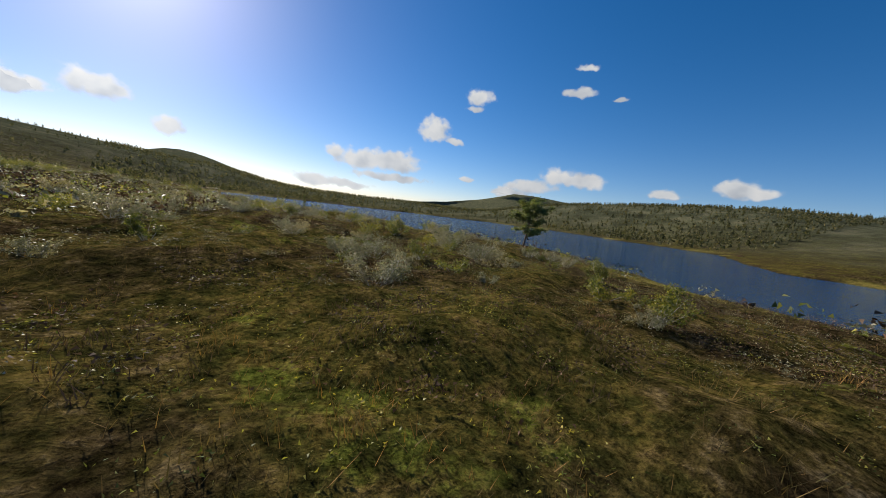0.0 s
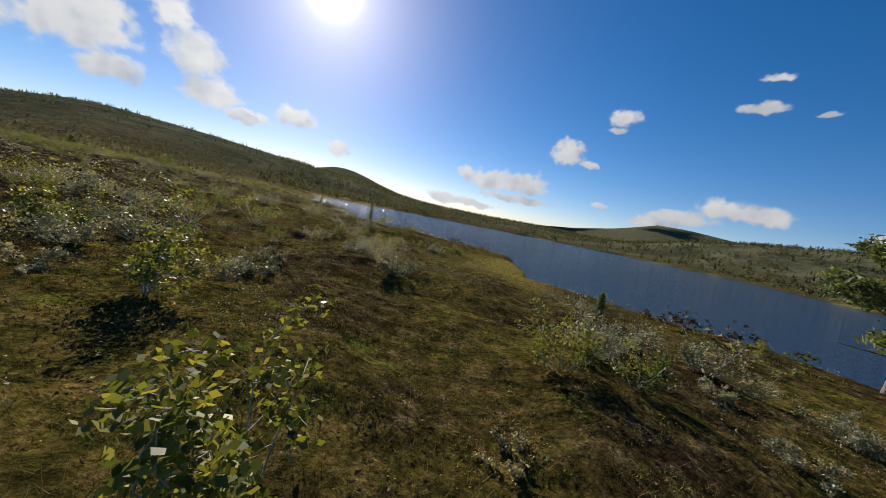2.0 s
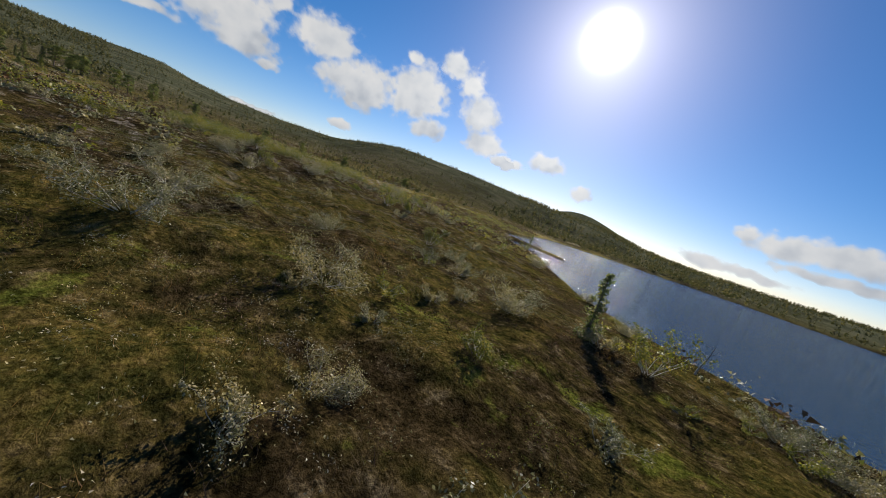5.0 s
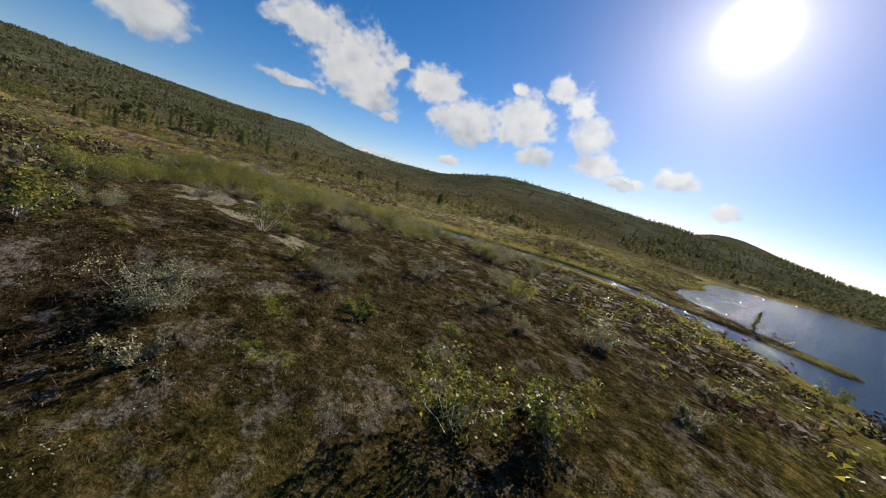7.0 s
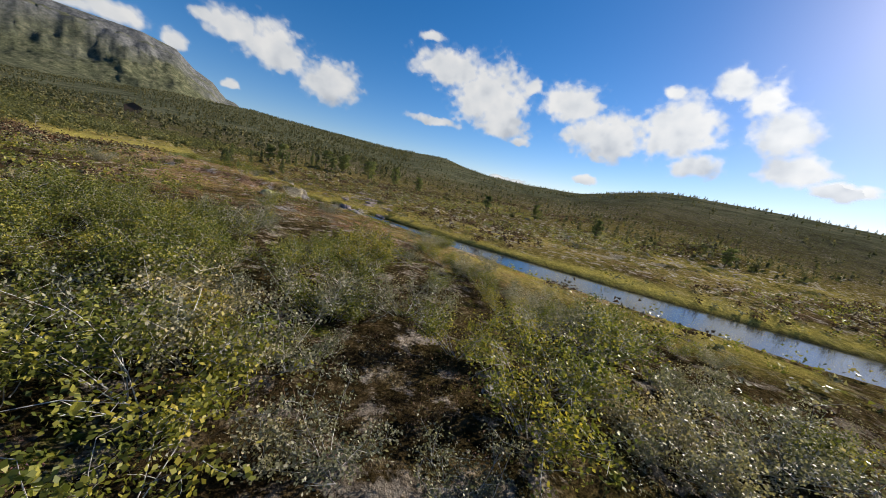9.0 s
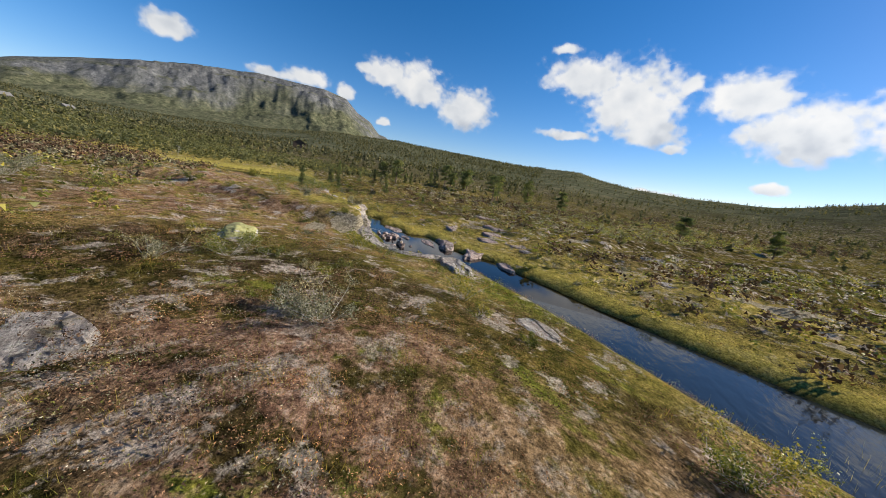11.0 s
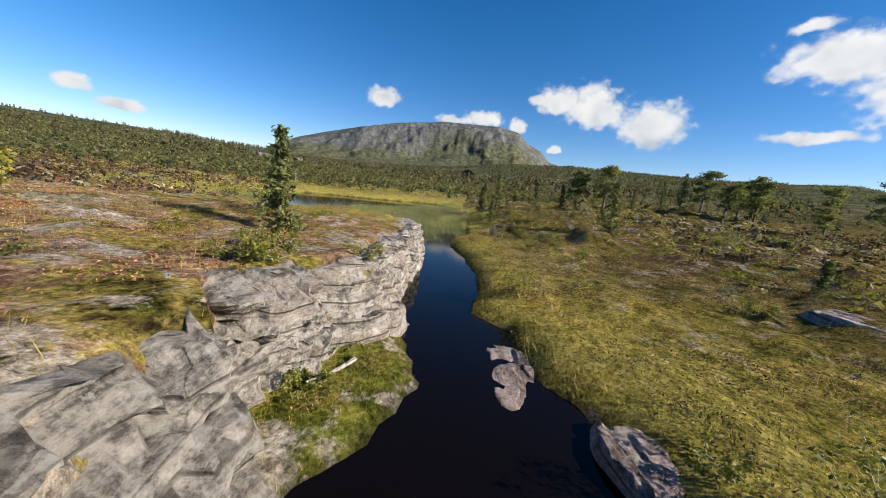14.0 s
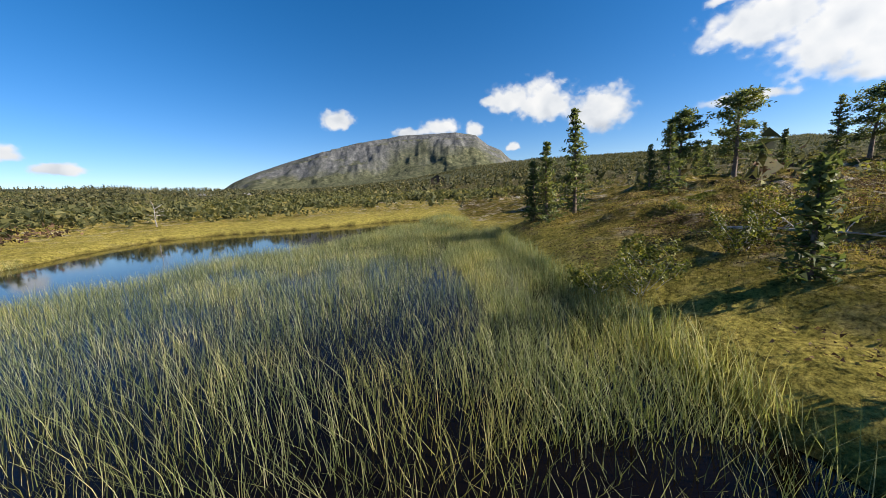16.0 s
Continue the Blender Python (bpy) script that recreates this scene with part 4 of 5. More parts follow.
def place_shrub(x, y, kind, scale, turn):
    sm, lm, willow = SHRUB_KINDS[kind]
    ob = thing("willow_shrub" if willow else "birch_shrub", "low grey-green willow shrub growing in the heather" if willow else "low mountain birch shrub with small glossy green leaves", "shrub", "shrubs on the moor")
    ob.matrix_world = pose(x, y, gz(x, y) - 0.02, 0, 0, turn) @ Matrix.Scale(scale, 4)
    part("branching", sm, None, ob)
    part("foliage", lm, None, ob)
    return ob


def along_plan(n, g, width, power=1.0, start=0.0):
    """Random places beside the line of flight over the moor."""
    p = np.array(PLAN, float)
    seg = np.hypot(*np.diff(p, axis=0).T)
    s = g.uniform(start, 1, n) * seg.sum()
    k = np.clip(np.searchsorted(np.cumsum(seg), s), 0, len(seg) - 1)
    u = 1 - (np.cumsum(seg)[k] - s) / seg[k]
    a, b = p[k], p[k + 1]
    side = np.sign(g.uniform(-1, 1, n)) * g.uniform(0, 1, n) ** power * width
    nrm = np.stack([-(b - a)[:, 1], (b - a)[:, 0]], 1) / seg[k][:, None]
    q = a + (b - a) * u[:, None] + nrm * side[:, None]
    return q[:, 0], q[:, 1]


for k, (x, y) in enumerate(SHRUBS_A + SHRUBS_B):
    r = random.Random(k)
    if water_distance(np.array([x]), np.array([y]))[0][0] < 0.15:
        continue
    place_shrub(x, y, 9 + k % 3 if 32 <= k < 46 else (0, 1, 3, 2, 6, 8, 5)[k % 7], r.uniform(0.85, 1.3) * (0.6 if x < -74 else 1.0), r.uniform(0, 360))
sx_, sy_ = along_plan(1600, rng, 24, 0.9)
sd_ = water_distance(sx_, sy_)
made = 0
for x, y, d, pd, sel in zip(sx_, sy_, sd_[0], sd_[3], fbm(sx_, sy_, 9, 2, 21) + rng.uniform(-0.5, 0.5, 1600)):
    if d < 0.6 or sel < 0.05 or pd < 4 or made >= 105:
        continue
    r = random.Random(made + 500)
    place_shrub(x, y, r.randrange(9) if x < -62 else r.choice((2, 5, 7, 9, 10, 0, 3)), r.uniform(0.4, 0.95), r.uniform(0, 360))
    made += 1


# silvery willow shrubs on the lake side
g_ = np.random.default_rng(79)
for lo_x, hi_x, lo_y, hi_y, count in ((-15, 8, 14, 30, 44), (-38, -8, 30, 62, 44), (-48, -26, 54, 66, 40)):
    qx, qy = g_.uniform(lo_x, hi_x, 500), g_.uniform(lo_y, hi_y, 500)
    keep = (water_distance(qx, qy)[0] > 1.0) & (fbm(qx, qy, 4, 2, 93) > 0.02)
    for k, (x, y) in enumerate(list(zip(qx[keep], qy[keep]))[:count]):
        r = random.Random(k + lo_y * 31 + hi_y)
        place_shrub(x, y, r.choice((2, 5, 7, 2, 5, 10, 3)), r.uniform(0.7, 1.2), r.uniform(0, 360))
for cx, cy, sp, count in ((-9.0, 12.5, 3.0, 16), (-4.5, 9.5, 1.6, 4), (-0.8, 7.6, 0.9, 3), (3.0, 12.5, 1.6, 7), (0.6, 15.0, 1.2, 5), (-3.0, 31.6, 0.5, 2),
                          (2.2, 6.5, 1.7, 7), (5.5, 9.5, 1.8, 7), (8.0, 13.5, 1.5, 5), (-6.5, 4.5, 1.2, 4), (-9.0, 44.0, 2.2, 8), (-6.0, 48.5, 1.2, 6), (-14.5, 40.0, 2.6, 8), (-2.0, 36.5, 1.6, 5)):
    for k in range(count):
        r = random.Random(k + int(cy * 53))
        place_shrub(r.gauss(cx, sp), r.gauss(cy, sp), r.choice((10, 5, 9, 2) if k % 3 else (0, 3, 12)), r.uniform(0.5, 0.9), r.uniform(0, 360))
# dark bushes on the knoll above the pond
for k in range(22):
    r = random.Random(k + 4000)
    x, y = r.uniform(-92.5, -87.0), r.uniform(19.5, 26.5)
    if water_distance(np.array([x]), np.array([y]))[0][0] > 0.5:
        place_shrub(x, y, r.choice((0, 3, 6, 12)), r.uniform(0.5, 0.85), r.uniform(0, 360))
# birch and willow thickets beside the stream
g_ = np.random.default_rng(78)
qx, qy = g_.uniform(-60, -34, 200), g_.uniform(41, 60, 200)
qd = water_distance(qx, qy)
made = 0
for x, y, d, sel in zip(qx, qy, qd[0], fbm(qx, qy, 6, 2, 90)):
    if d < 2.0 or made >= 60 or sel < -0.15:
        continue
    r = random.Random(made + 1300)
    place_shrub(x, y, r.choice((9, 10, 11, 11)), r.uniform(0.5, 0.9), r.uniform(0, 360))
    made += 1
g_ = np.random.default_rng(86)
for k in range(46):
    r = random.Random(k + 1500)
    place_shrub(g_.uniform(-48.5, -38.5), g_.uniform(42.0, 50.3), r.choice((11, 11, 4, 8)), r.uniform(0.6, 1.0), r.uniform(0, 360))
# dwarf shrubs on the rocky moor by the channel
g_ = np.random.default_rng(77)
qx, qy = g_.uniform(-90, -60, 700), g_.uniform(23, 50, 700)
qd = water_distance(qx, qy)
made = 0
for x, y, d, side, pd in zip(qx, qy, qd[0], qd[2], qd[3]):
    if d < (0.5 if side <= 0 else 1.8) or pd < 1.0 or made >= 95 or bare_rock(x, y, side, 9.0) > 0.5:
        continue
    r = random.Random(made + 900)
    place_shrub(x, y, r.choice((12, 13, 12, 6)), r.uniform(0.4, 0.8) if side <= 0 else r.uniform(0.4, 0.75), r.uniform(0, 360))
    made += 1


# ---- ground cover ----
def blades(g, x, y, z, height, width, lean, plain_blade=False):
    """Bent blades, as one mesh; plain ones are a single piece."""
    n = len(x)
    an = g.uniform(0, 2 * np.pi, n)
    h = height * g.uniform(0.55, 1.25, n)
    ln = lean * g.uniform(0.2, 1.0, n) * h
    dx, dy = np.cos(an), np.sin(an)
    wx, wy = -dy * width * 0.5, dx * width * 0.5
    base = np.stack([x, y, z - 0.02], 1)
    side = np.stack([wx, wy, np.zeros(n)], 1)
    mid = base + np.stack([dx * ln * 0.35, dy * ln * 0.35, h * 0.6], 1)
    tip = base + np.stack([dx * ln, dy * ln, h], 1)
    v = np.stack([base - side, base + side, mid + side * 0.7, mid - side * 0.7, tip], 1).reshape(-1, 3)
    if plain_blade:
        return np.stack([base - side, base + side, tip], 1).reshape(-1, 3), np.arange(3 * n).reshape(n, 3)
    i = np.arange(n)[:, None] * 5
    f = np.concatenate([i + np.array([[0, 1, 2]]), i + np.array([[0, 2, 3]]), i + np.array([[3, 2, 4]])], 0)
    return v, f


def clumps(g, n_clumps, per, spread, width, power, start):
    cx, cy = along_plan(n_clumps, g, width, power, start)
    x = np.repeat(cx, per) + g.normal(size=n_clumps * per) * spread
    y = np.repeat(cy, per) + g.normal(size=n_clumps * per) * spread
    return x, y, np.repeat(np.arange(n_clumps), per)


def cover(name, label, category, mat, n_clumps, per, spread, height, width, lean, field, corridor=13, power=1.25, seed=1, plain_blade=True, start=0.0):
    g = np.random.default_rng(seed)
    x, y, c = clumps(g, n_clumps, per, spread, corridor, power, start)
    d = water_distance(x, y)
    keep = (d[0] > 0.05) & field(x, y, d)
    x, y, c = x[keep], y[keep], c[keep]
    z = ground_height(x, y)
    hs = height * (0.55 + 0.9 * np.random.default_rng(seed + 1).uniform(0, 1, n_clumps))[c]
    v, f = blades(g, x, y, z, hs, width, lean, plain_blade)
    return tagged(part(name, mesh_from(name, v, f, False), mat), label, category, kind="stuff")


heath_field = lambda x, y: fbm(x, y, 6, 3, 41) + 0.5 * fbm(x, y, 1.6, 2, 43)
open_soil = lambda x, y, d: (bare_rock(x, y, d[2], d[1]) < 0.4) & ((d[2] <= 0) | (d[0] > recess(x, y) + 0.40 + 0.55 * (fbm(x, y, 1.3, 3, 35) > 0.0)) | (d[0] < recess(x, y) - 0.05) | (x > -66) | (x < -83))
left = lambda x, y, d: (d[2] > 0) & (x < -52)
mossy = lambda x, y, d: (x < -38) & (x > -58) & (d[1] < 7.5) & (fbm(x, y, 4, 3, 17) > -0.1)
cover("heather_cover", "dark brown heather covering the moor", "heather", HEATHER, 15000, 16, 0.10, 0.085, 0.008, 1.2, lambda x, y, d: (heath_field(x, y) > np.where(((d[2] <= 0) & (x < -62)) | ((y > 26) & (x > -20)), 0.14, np.where((x < -24) & (x > -54), -0.45, -0.10))) & (d[3] > 1.5) & open_soil(x, y, d) & ~(left(x, y, d) & (fbm(x, y, 3, 2, 52) > -0.1)), seed=3)
cover("grass_cover", "green and ochre moor grass in tufts", "grass", GRASS, 30000, 14, 0.09, 0.10, 0.006, 1.2, lambda x, y, d: (heath_field(x, y) < np.where(x > -22, 0.22, -0.25)) & (x > -55), corridor=11, power=1.35, seed=7)
cover("dry_grass_cover", "yellow and olive dry grass over the rocky moor", "grass", DRY_GRASS, 26000, 15, 0.10, 0.11, 0.0045, 0.9, lambda x, y, d: (heath_field(x, y) < np.where(d[2] <= 0, 0.25, 0.05)) & (x < -64) & (d[3] > 0.3) & open_soil(x, y, d) & (~left(x, y, d) | (fbm(x, y, 4, 2, 77) > 0.05)), seed=8, start=0.6)
cover("lush_grass_cover", "bright green grass in wet hollows and at the wall's foot", "grass", LUSH_GRASS, 15000, 15, 0.10, 0.10, 0.0045, 0.8, lambda x, y, d: (x < -54) & ((fbm(x, y, 5, 3, 78) > np.where(x > -68, 0.0, np.where(d[2] > 0, 0.28, 0.08))) | (left(x, y, d) & (d[0] < recess(x, y)) & (x > -83)) | ((d[2] > 0) & (d[0] < 2.6) & (x > -67.2) & (x < -64)) | ((d[2] > 0) & (np.hypot(x + 70.6, y - 35.4) < 3.4))) & (d[3] > 0.5) & open_soil(x, y, d), seed=10, start=0.6)
cover("bank_sedge", "yellow-green sedge along the water's edge", "sedge", SEDGE, 8000, 14, 0.12, 0.17, 0.006, 0.9, lambda x, y, d: (d[0] < 2.0 + 2.0 * fbm(x, y, 5, 2, 61)) & ((d[2] <= 0) | (d[3] < 3) | (x > -62)) & ~((x < -81) & (y > 17) & (d[2] <= 0)), seed=9)


def leafy_cover(name, label, mat, n_clumps, per, leaf, radius, height, field, seed, corridor=13, power=1.3, start=0.0):
    g = np.random.default_rng(seed)
    cx, cy = along_plan(n_clumps, g, corridor, power, start)
    d = water_distance(cx, cy)
    keep = (d[0] > 0.3) & field(cx, cy, d)
    cx, cy = cx[keep], cy[keep]
    n = len(cx)
    rad = radius * g.uniform(0.5, 1.4, n)
    q = g.normal(size=(n, per, 3)) * 0.5
    c = np.stack([cx, cy, ground_height(cx, cy)], 1)[:, None, :] + q * rad[:, None, None] * np.array([1, 1, 0.0])
    c[:, :, 2] += height * g.uniform(0.15, 1.0, (n, per)) * np.repeat(g.uniform(0.5, 1.3, n)[:, None], per, 1)
    v, f = leaf_shapes(g, c.reshape(-1, 3), leaf, 0.45)
    return tagged(part(name, mesh_from(name, v, f, False), mat), label, "dwarf shrub", kind="stuff")


leafy_cover("bilberry_cover", "low green bilberry and dwarf birch leaves", BIRCH_LEAF, 12000, 30, 0.020, 0.20, 0.14, lambda x, y, d: (fbm(x, y, 5, 3, 71) > 0.05) & (d[3] > 2) & open_soil(x, y, d), 13)
leafy_cover("dwarf_willow_cover", "grey-green dwarf willow leaves among the heather", WILLOW_LEAF, 3600, 36, 0.020, 0.24, 0.20, lambda x, y, d: (fbm(x, y, 7, 3, 73) > 0.0) & (d[3] > 2) & open_soil(x, y, d), 17, 15)
leafy_cover("silver_willow_cover", "silvery dwarf willow scrub in scattered patches", WILLOW_LEAF, 9500, 48, 0.023, 0.32, 0.26, lambda x, y, d: (fbm(x, y, 3.5, 3, 79) > 0.12) & (x > -62) & (d[0] > 0.5) & ~mossy(x, y, d), 20, 17, 1.0)
leafy_cover("dark_heather_mounds", "dark brown heather mounds on the moor", HEATHER, 15000, 32, 0.032, 0.28, 0.20, lambda x, y, d: (fbm(x, y, 3.0, 3, 80) > np.where((y < 27) & (x > -20), -0.10, 0.08)) & ~mossy(x, y, d) & (d[0] > 0.6) & (d[3] > 0.6) & ((d[2] <= 0) | (x > -66)), 22, 15, 1.0)
leafy_cover("channel_heather_mounds", "brown heather and crowberry mounds by the channel", HEATHER, 13000, 34, 0.030, 0.28, 0.16, lambda x, y, d: (fbm(x, y, 2.5, 3, 91) > np.where(x < -86, -0.2, 0.06)) & (d[0] > 0.5) & (d[3] > 0.3) & (d[2] <= 0) & (x < -62), 23, 13, 1.1, 0.64)
leafy_cover("bank_bilberry", "yellow-green bilberry and dwarf birch on the rocky banks", BIRCH_LEAF, 6500, 36, 0.020, 0.26, 0.15, lambda x, y, d: (fbm(x, y, 3.0, 3, 92) > np.where((d[2] <= 0) & (x < -74), 0.0, 0.12)) & (d[0] > np.where(d[2] > 0, 1.6, 0.4)) & (d[3] > 1) & (x < -58), 24, 14, 1.0, 0.6)
leafy_cover("russet_heather_cover", "red-brown heather carpet on the rocky bank", RUSSET_HEATHER, 13000, 32, 0.020, 0.20, 0.085, lambda x, y, d: (fbm(x, y, 3, 3, 53) > -0.15) & (left(x, y, d) | ((x < -70) & (fbm(x, y, 5, 2, 54) > 0.25))) & (d[3] > 0.8) & open_soil(x, y, d), 4, 11, 1.25, 0.62)
leafy_cover("flowering_heather", "faded pink heather on the rocky bank", HEATHER_PINK, 5000, 40, 0.017, 0.18, 0.10, lambda x, y, d: ((fbm(x, y, 3, 2, 51) > 0.25) | (np.hypot(x + 78.9, y - 26.6) < 1.1) | (np.hypot(x + 39.6, y - 51.9) < 0.8)) & (left(x, y, d) | (x > -42)) & (x < -38) & (d[3] > 0.5) & open_soil(x, y, d), 5, 11, 1.25, 0.3)
leafy_cover("lichen_cover", "pale grey reindeer lichen cushions between the heather", LICHEN, 8000, 22, 0.020, 0.17, 0.05, lambda x, y, d: (fbm(x, y, 2.5, 3, 75) > 0.05) & (d[0] > 1.2) & (d[3] > 3) & (x < 0), 19)


def far_tufts(seed, n, lo, hi, mat, name, label, size, leaf):
    """Coarser tussocks and shrubs farther off."""
    g = np.random.default_rng(seed)
    x, y = along_plan(n, g, hi, 0.75)
    k = np.linspace(0, len(PLAN) - 1, 160)
    p = np.stack([np.interp(k, range(len(PLAN)), [q[i] for q in PLAN]) for i in (0, 1)], 1)
    dist = np.min(np.hypot(x[:, None] - p[None, :, 0], y[:, None] - p[None, :, 1]), 1)
    d = water_distance(x, y)
    keep = (d[0] > 0.8) & (dist > lo) & (d[3] > 2) & (fbm(x, y, 14, 3, seed) + g.uniform(-0.4, 0.4, n) > 0)
    x, y = x[keep], y[keep]
    per = 22
    n = len(x)
    q = g.normal(size=(n, per, 3)) * np.array([0.5, 0.5, 0.3])
    sc = size * g.uniform(0.4, 1.5, n)
    c = np.stack([x, y, ground_height(x, y)], 1)[:, None, :] + q * sc[:, None, None] + np.array([0, 0, 0.5]) * sc[:, None, None]
    v, f = leaf_shapes(g, c.reshape(-1, 3), leaf, 0.4, 0.9)
    return tagged(part(name, mesh_from(name, v, f, False), mat), label, "shrub", kind="stuff")


far_tufts(23, 17000, 8, 75, BIRCH_LEAF, "distant_shrubs", "scattered low birch shrubs over the moor", 0.40, 0.12)
far_tufts(24, 11000, 8, 75, WILLOW_LEAF, "distant_willows", "pale willow scrub over the moor", 0.36, 0.13)
far_tufts(25, 20000, 9, 90, HEATHER, "distant_heather", "dark heather tussocks over the moor", 0.46, 0.15)


# ---- reeds ----
def reeds():
    g = np.random.default_rng(31)
    n = 170000
    x, y = g.uniform(-100, -79, n), g.uniform(5, 25, n)
    pond = poly_distance(x, y, POND)
    stream, side = stream_distance(x, y)
    edge = 11.8 + 0.327 * (x + 82) + 1.2 * fbm(x, y, 3, 2, 81)
    across = 0.57 * y - 0.82 * x
    free = (stream < 0.15) & ((y > 23.2) | ((across > 82.0) & (x > -85.3)))
    keep = ((pond < 0.1) | (stream < 0)) & (y > edge) & ~free & (fbm(x, y, 1.5, 2, 83) > -0.38)
    x, y = x[keep], y[keep]
    v, f = blades(g, x, y, np.full(len(x), -0.15), 0.58 * (0.75 + 0.35 * fbm(x, y, 1.2, 2, 87)), 0.005, 0.7)
    tagged(part("pond_reeds", mesh_from("pond_reeds", v, f, False), REED), "tall green reeds standing in the dark pond", "reeds", kind="stuff")
    n = 110000
    x, y = g.uniform(-100, -77, n), g.uniform(4, 24, n)
    pond = poly_distance(x, y, POND)
    edge = 11.3 + 0.327 * (x + 82) + 0.8 * fbm(x, y, 3, 2, 81)
    rim = (pond > -0.2) & (pond < 1.6) & ~((x < -85.5) & (y > 15) & (pond > 0.35))
    mat_ = (pond < 0.1) & (y > edge) & (y < edge + 4.5 + 1.5 * fbm(x, y, 4, 2, 82))
    stream, side = stream_distance(x, y)
    keep = ((rim & ((side > 0) | (pond < 0.25))) | mat_) & (stream > 0.2)
    x, y = x[keep], y[keep]
    z = np.maximum(ground_height(x, y), -0.05)
    v, f = blades(g, x, y, z, np.full(len(x), 0.26), 0.008, 0.7, True)
    tagged(part("sedge_mat", mesh_from("sedge_mat", v, f, False), REED), "dense yellow-green sedge mat at the pond's edge", "sedge", kind="stuff")
    n = 120000
    x, y = g.uniform(-95, -83, n), g.uniform(13, 25, n)
    pond = poly_distance(x, y, POND)
    stream, side = stream_distance(x, y)
    keep = (pond > -1.5 - 0.5 * fbm(x, y, 1.5, 2, 84)) & (pond < 0.25) & (x + y < -66.5) & ((stream > 0.3) | (x < -85.6))
    x, y = x[keep], y[keep]
    v, f = blades(g, x, y, np.maximum(ground_height(x, y), -0.12), 0.42 * (0.75 + 0.35 * fbm(x, y, 1.0, 2, 88)), 0.006, 0.8)
    tagged(part("bank_reeds", mesh_from("bank_reeds", v, f, False), REED), "pale bending sedge thick along the pond's bank", "sedge", kind="stuff")
    n = 16000
    x, y = g.uniform(-62, -44, n), g.uniform(52, 82, n)
    stream, side = stream_distance(x, y)
    keep = (stream < 0.2) & (fbm(x, y, 2, 2, 85) > -0.05)
    x, y = x[keep], y[keep]
    v, f = blades(g, x, y, np.full(len(x), -0.1), np.full(len(x), 0.34), 0.006, 0.5, True)
    tagged(part("stream_reeds", mesh_from("stream_reeds", v, f, False), SEDGE), "thin reeds rising from the calm stream", "reeds", kind="stuff")


reeds()

# ---- trees ----
def needle_tufts(g, centers, size):
    return leaf_shapes(g, centers, size * 1.15, 0.35, 0.55)


def spruce(x, y, height, seed, label, group="conifers by the pond", dense=1.0):
    r, g = random.Random(seed), np.random.default_rng(seed)
    ob = thing("spruce", label, "spruce", group)
    ob.matrix_world = pose(x, y, gz(x, y) - 0.05, 0, 0, r.uniform(0, 360))
    trunk = bend(r, (0, 0, 0), (0, 0, 1), height, 8, 0.02)
    tv, tf = tube(trunk, 0.018 * height + 0.012, 0.006, 6)
    part("trunk", mesh_from("trunk", [tuple(v) for v in tv], tf), BARK, ob)
    limbs, cen = [], []
    levels = int(9 + height * 3.2)
    for k in range(levels):
        u = 0.06 + 0.92 * k / (levels - 1)
        reach = height * 0.21 * (1 - u) ** 0.8 + 0.05
        for j in range(r.randint(5, 7)):
            an = r.uniform(0, 2 * math.pi)
            ln = reach * r.uniform(0.65, 1.2)
            pts = bend(r, (0, 0, u * height), (math.cos(an), math.sin(an), r.uniform(-0.25, 0.25) + 0.35 * u), ln, 4, 0.10, 0.25)
            limbs.append(tube(pts, 0.006 + 0.002 * height * (1 - u), 0.002, 3))
            for a, b in zip(pts, pts[1:]):
                for _ in range(max(3, int(ln * 28 * dense / 4) + 3)):
                    q = a.lerp(b, r.random())
                    cen.append((q.x + r.gauss(0, 0.035), q.y + r.gauss(0, 0.035), q.z + r.gauss(0, 0.03)))
    lv, lf = merge(limbs)
    part("branchwork", mesh_from("branchwork", [tuple(v) for v in lv], lf), BARK, ob)
    nv, nf = needle_tufts(g, np.array(cen), 0.055 + 0.016 * height)
    part("foliage", mesh_from("foliage", nv, nf, False), NEEDLES, ob)
    return ob


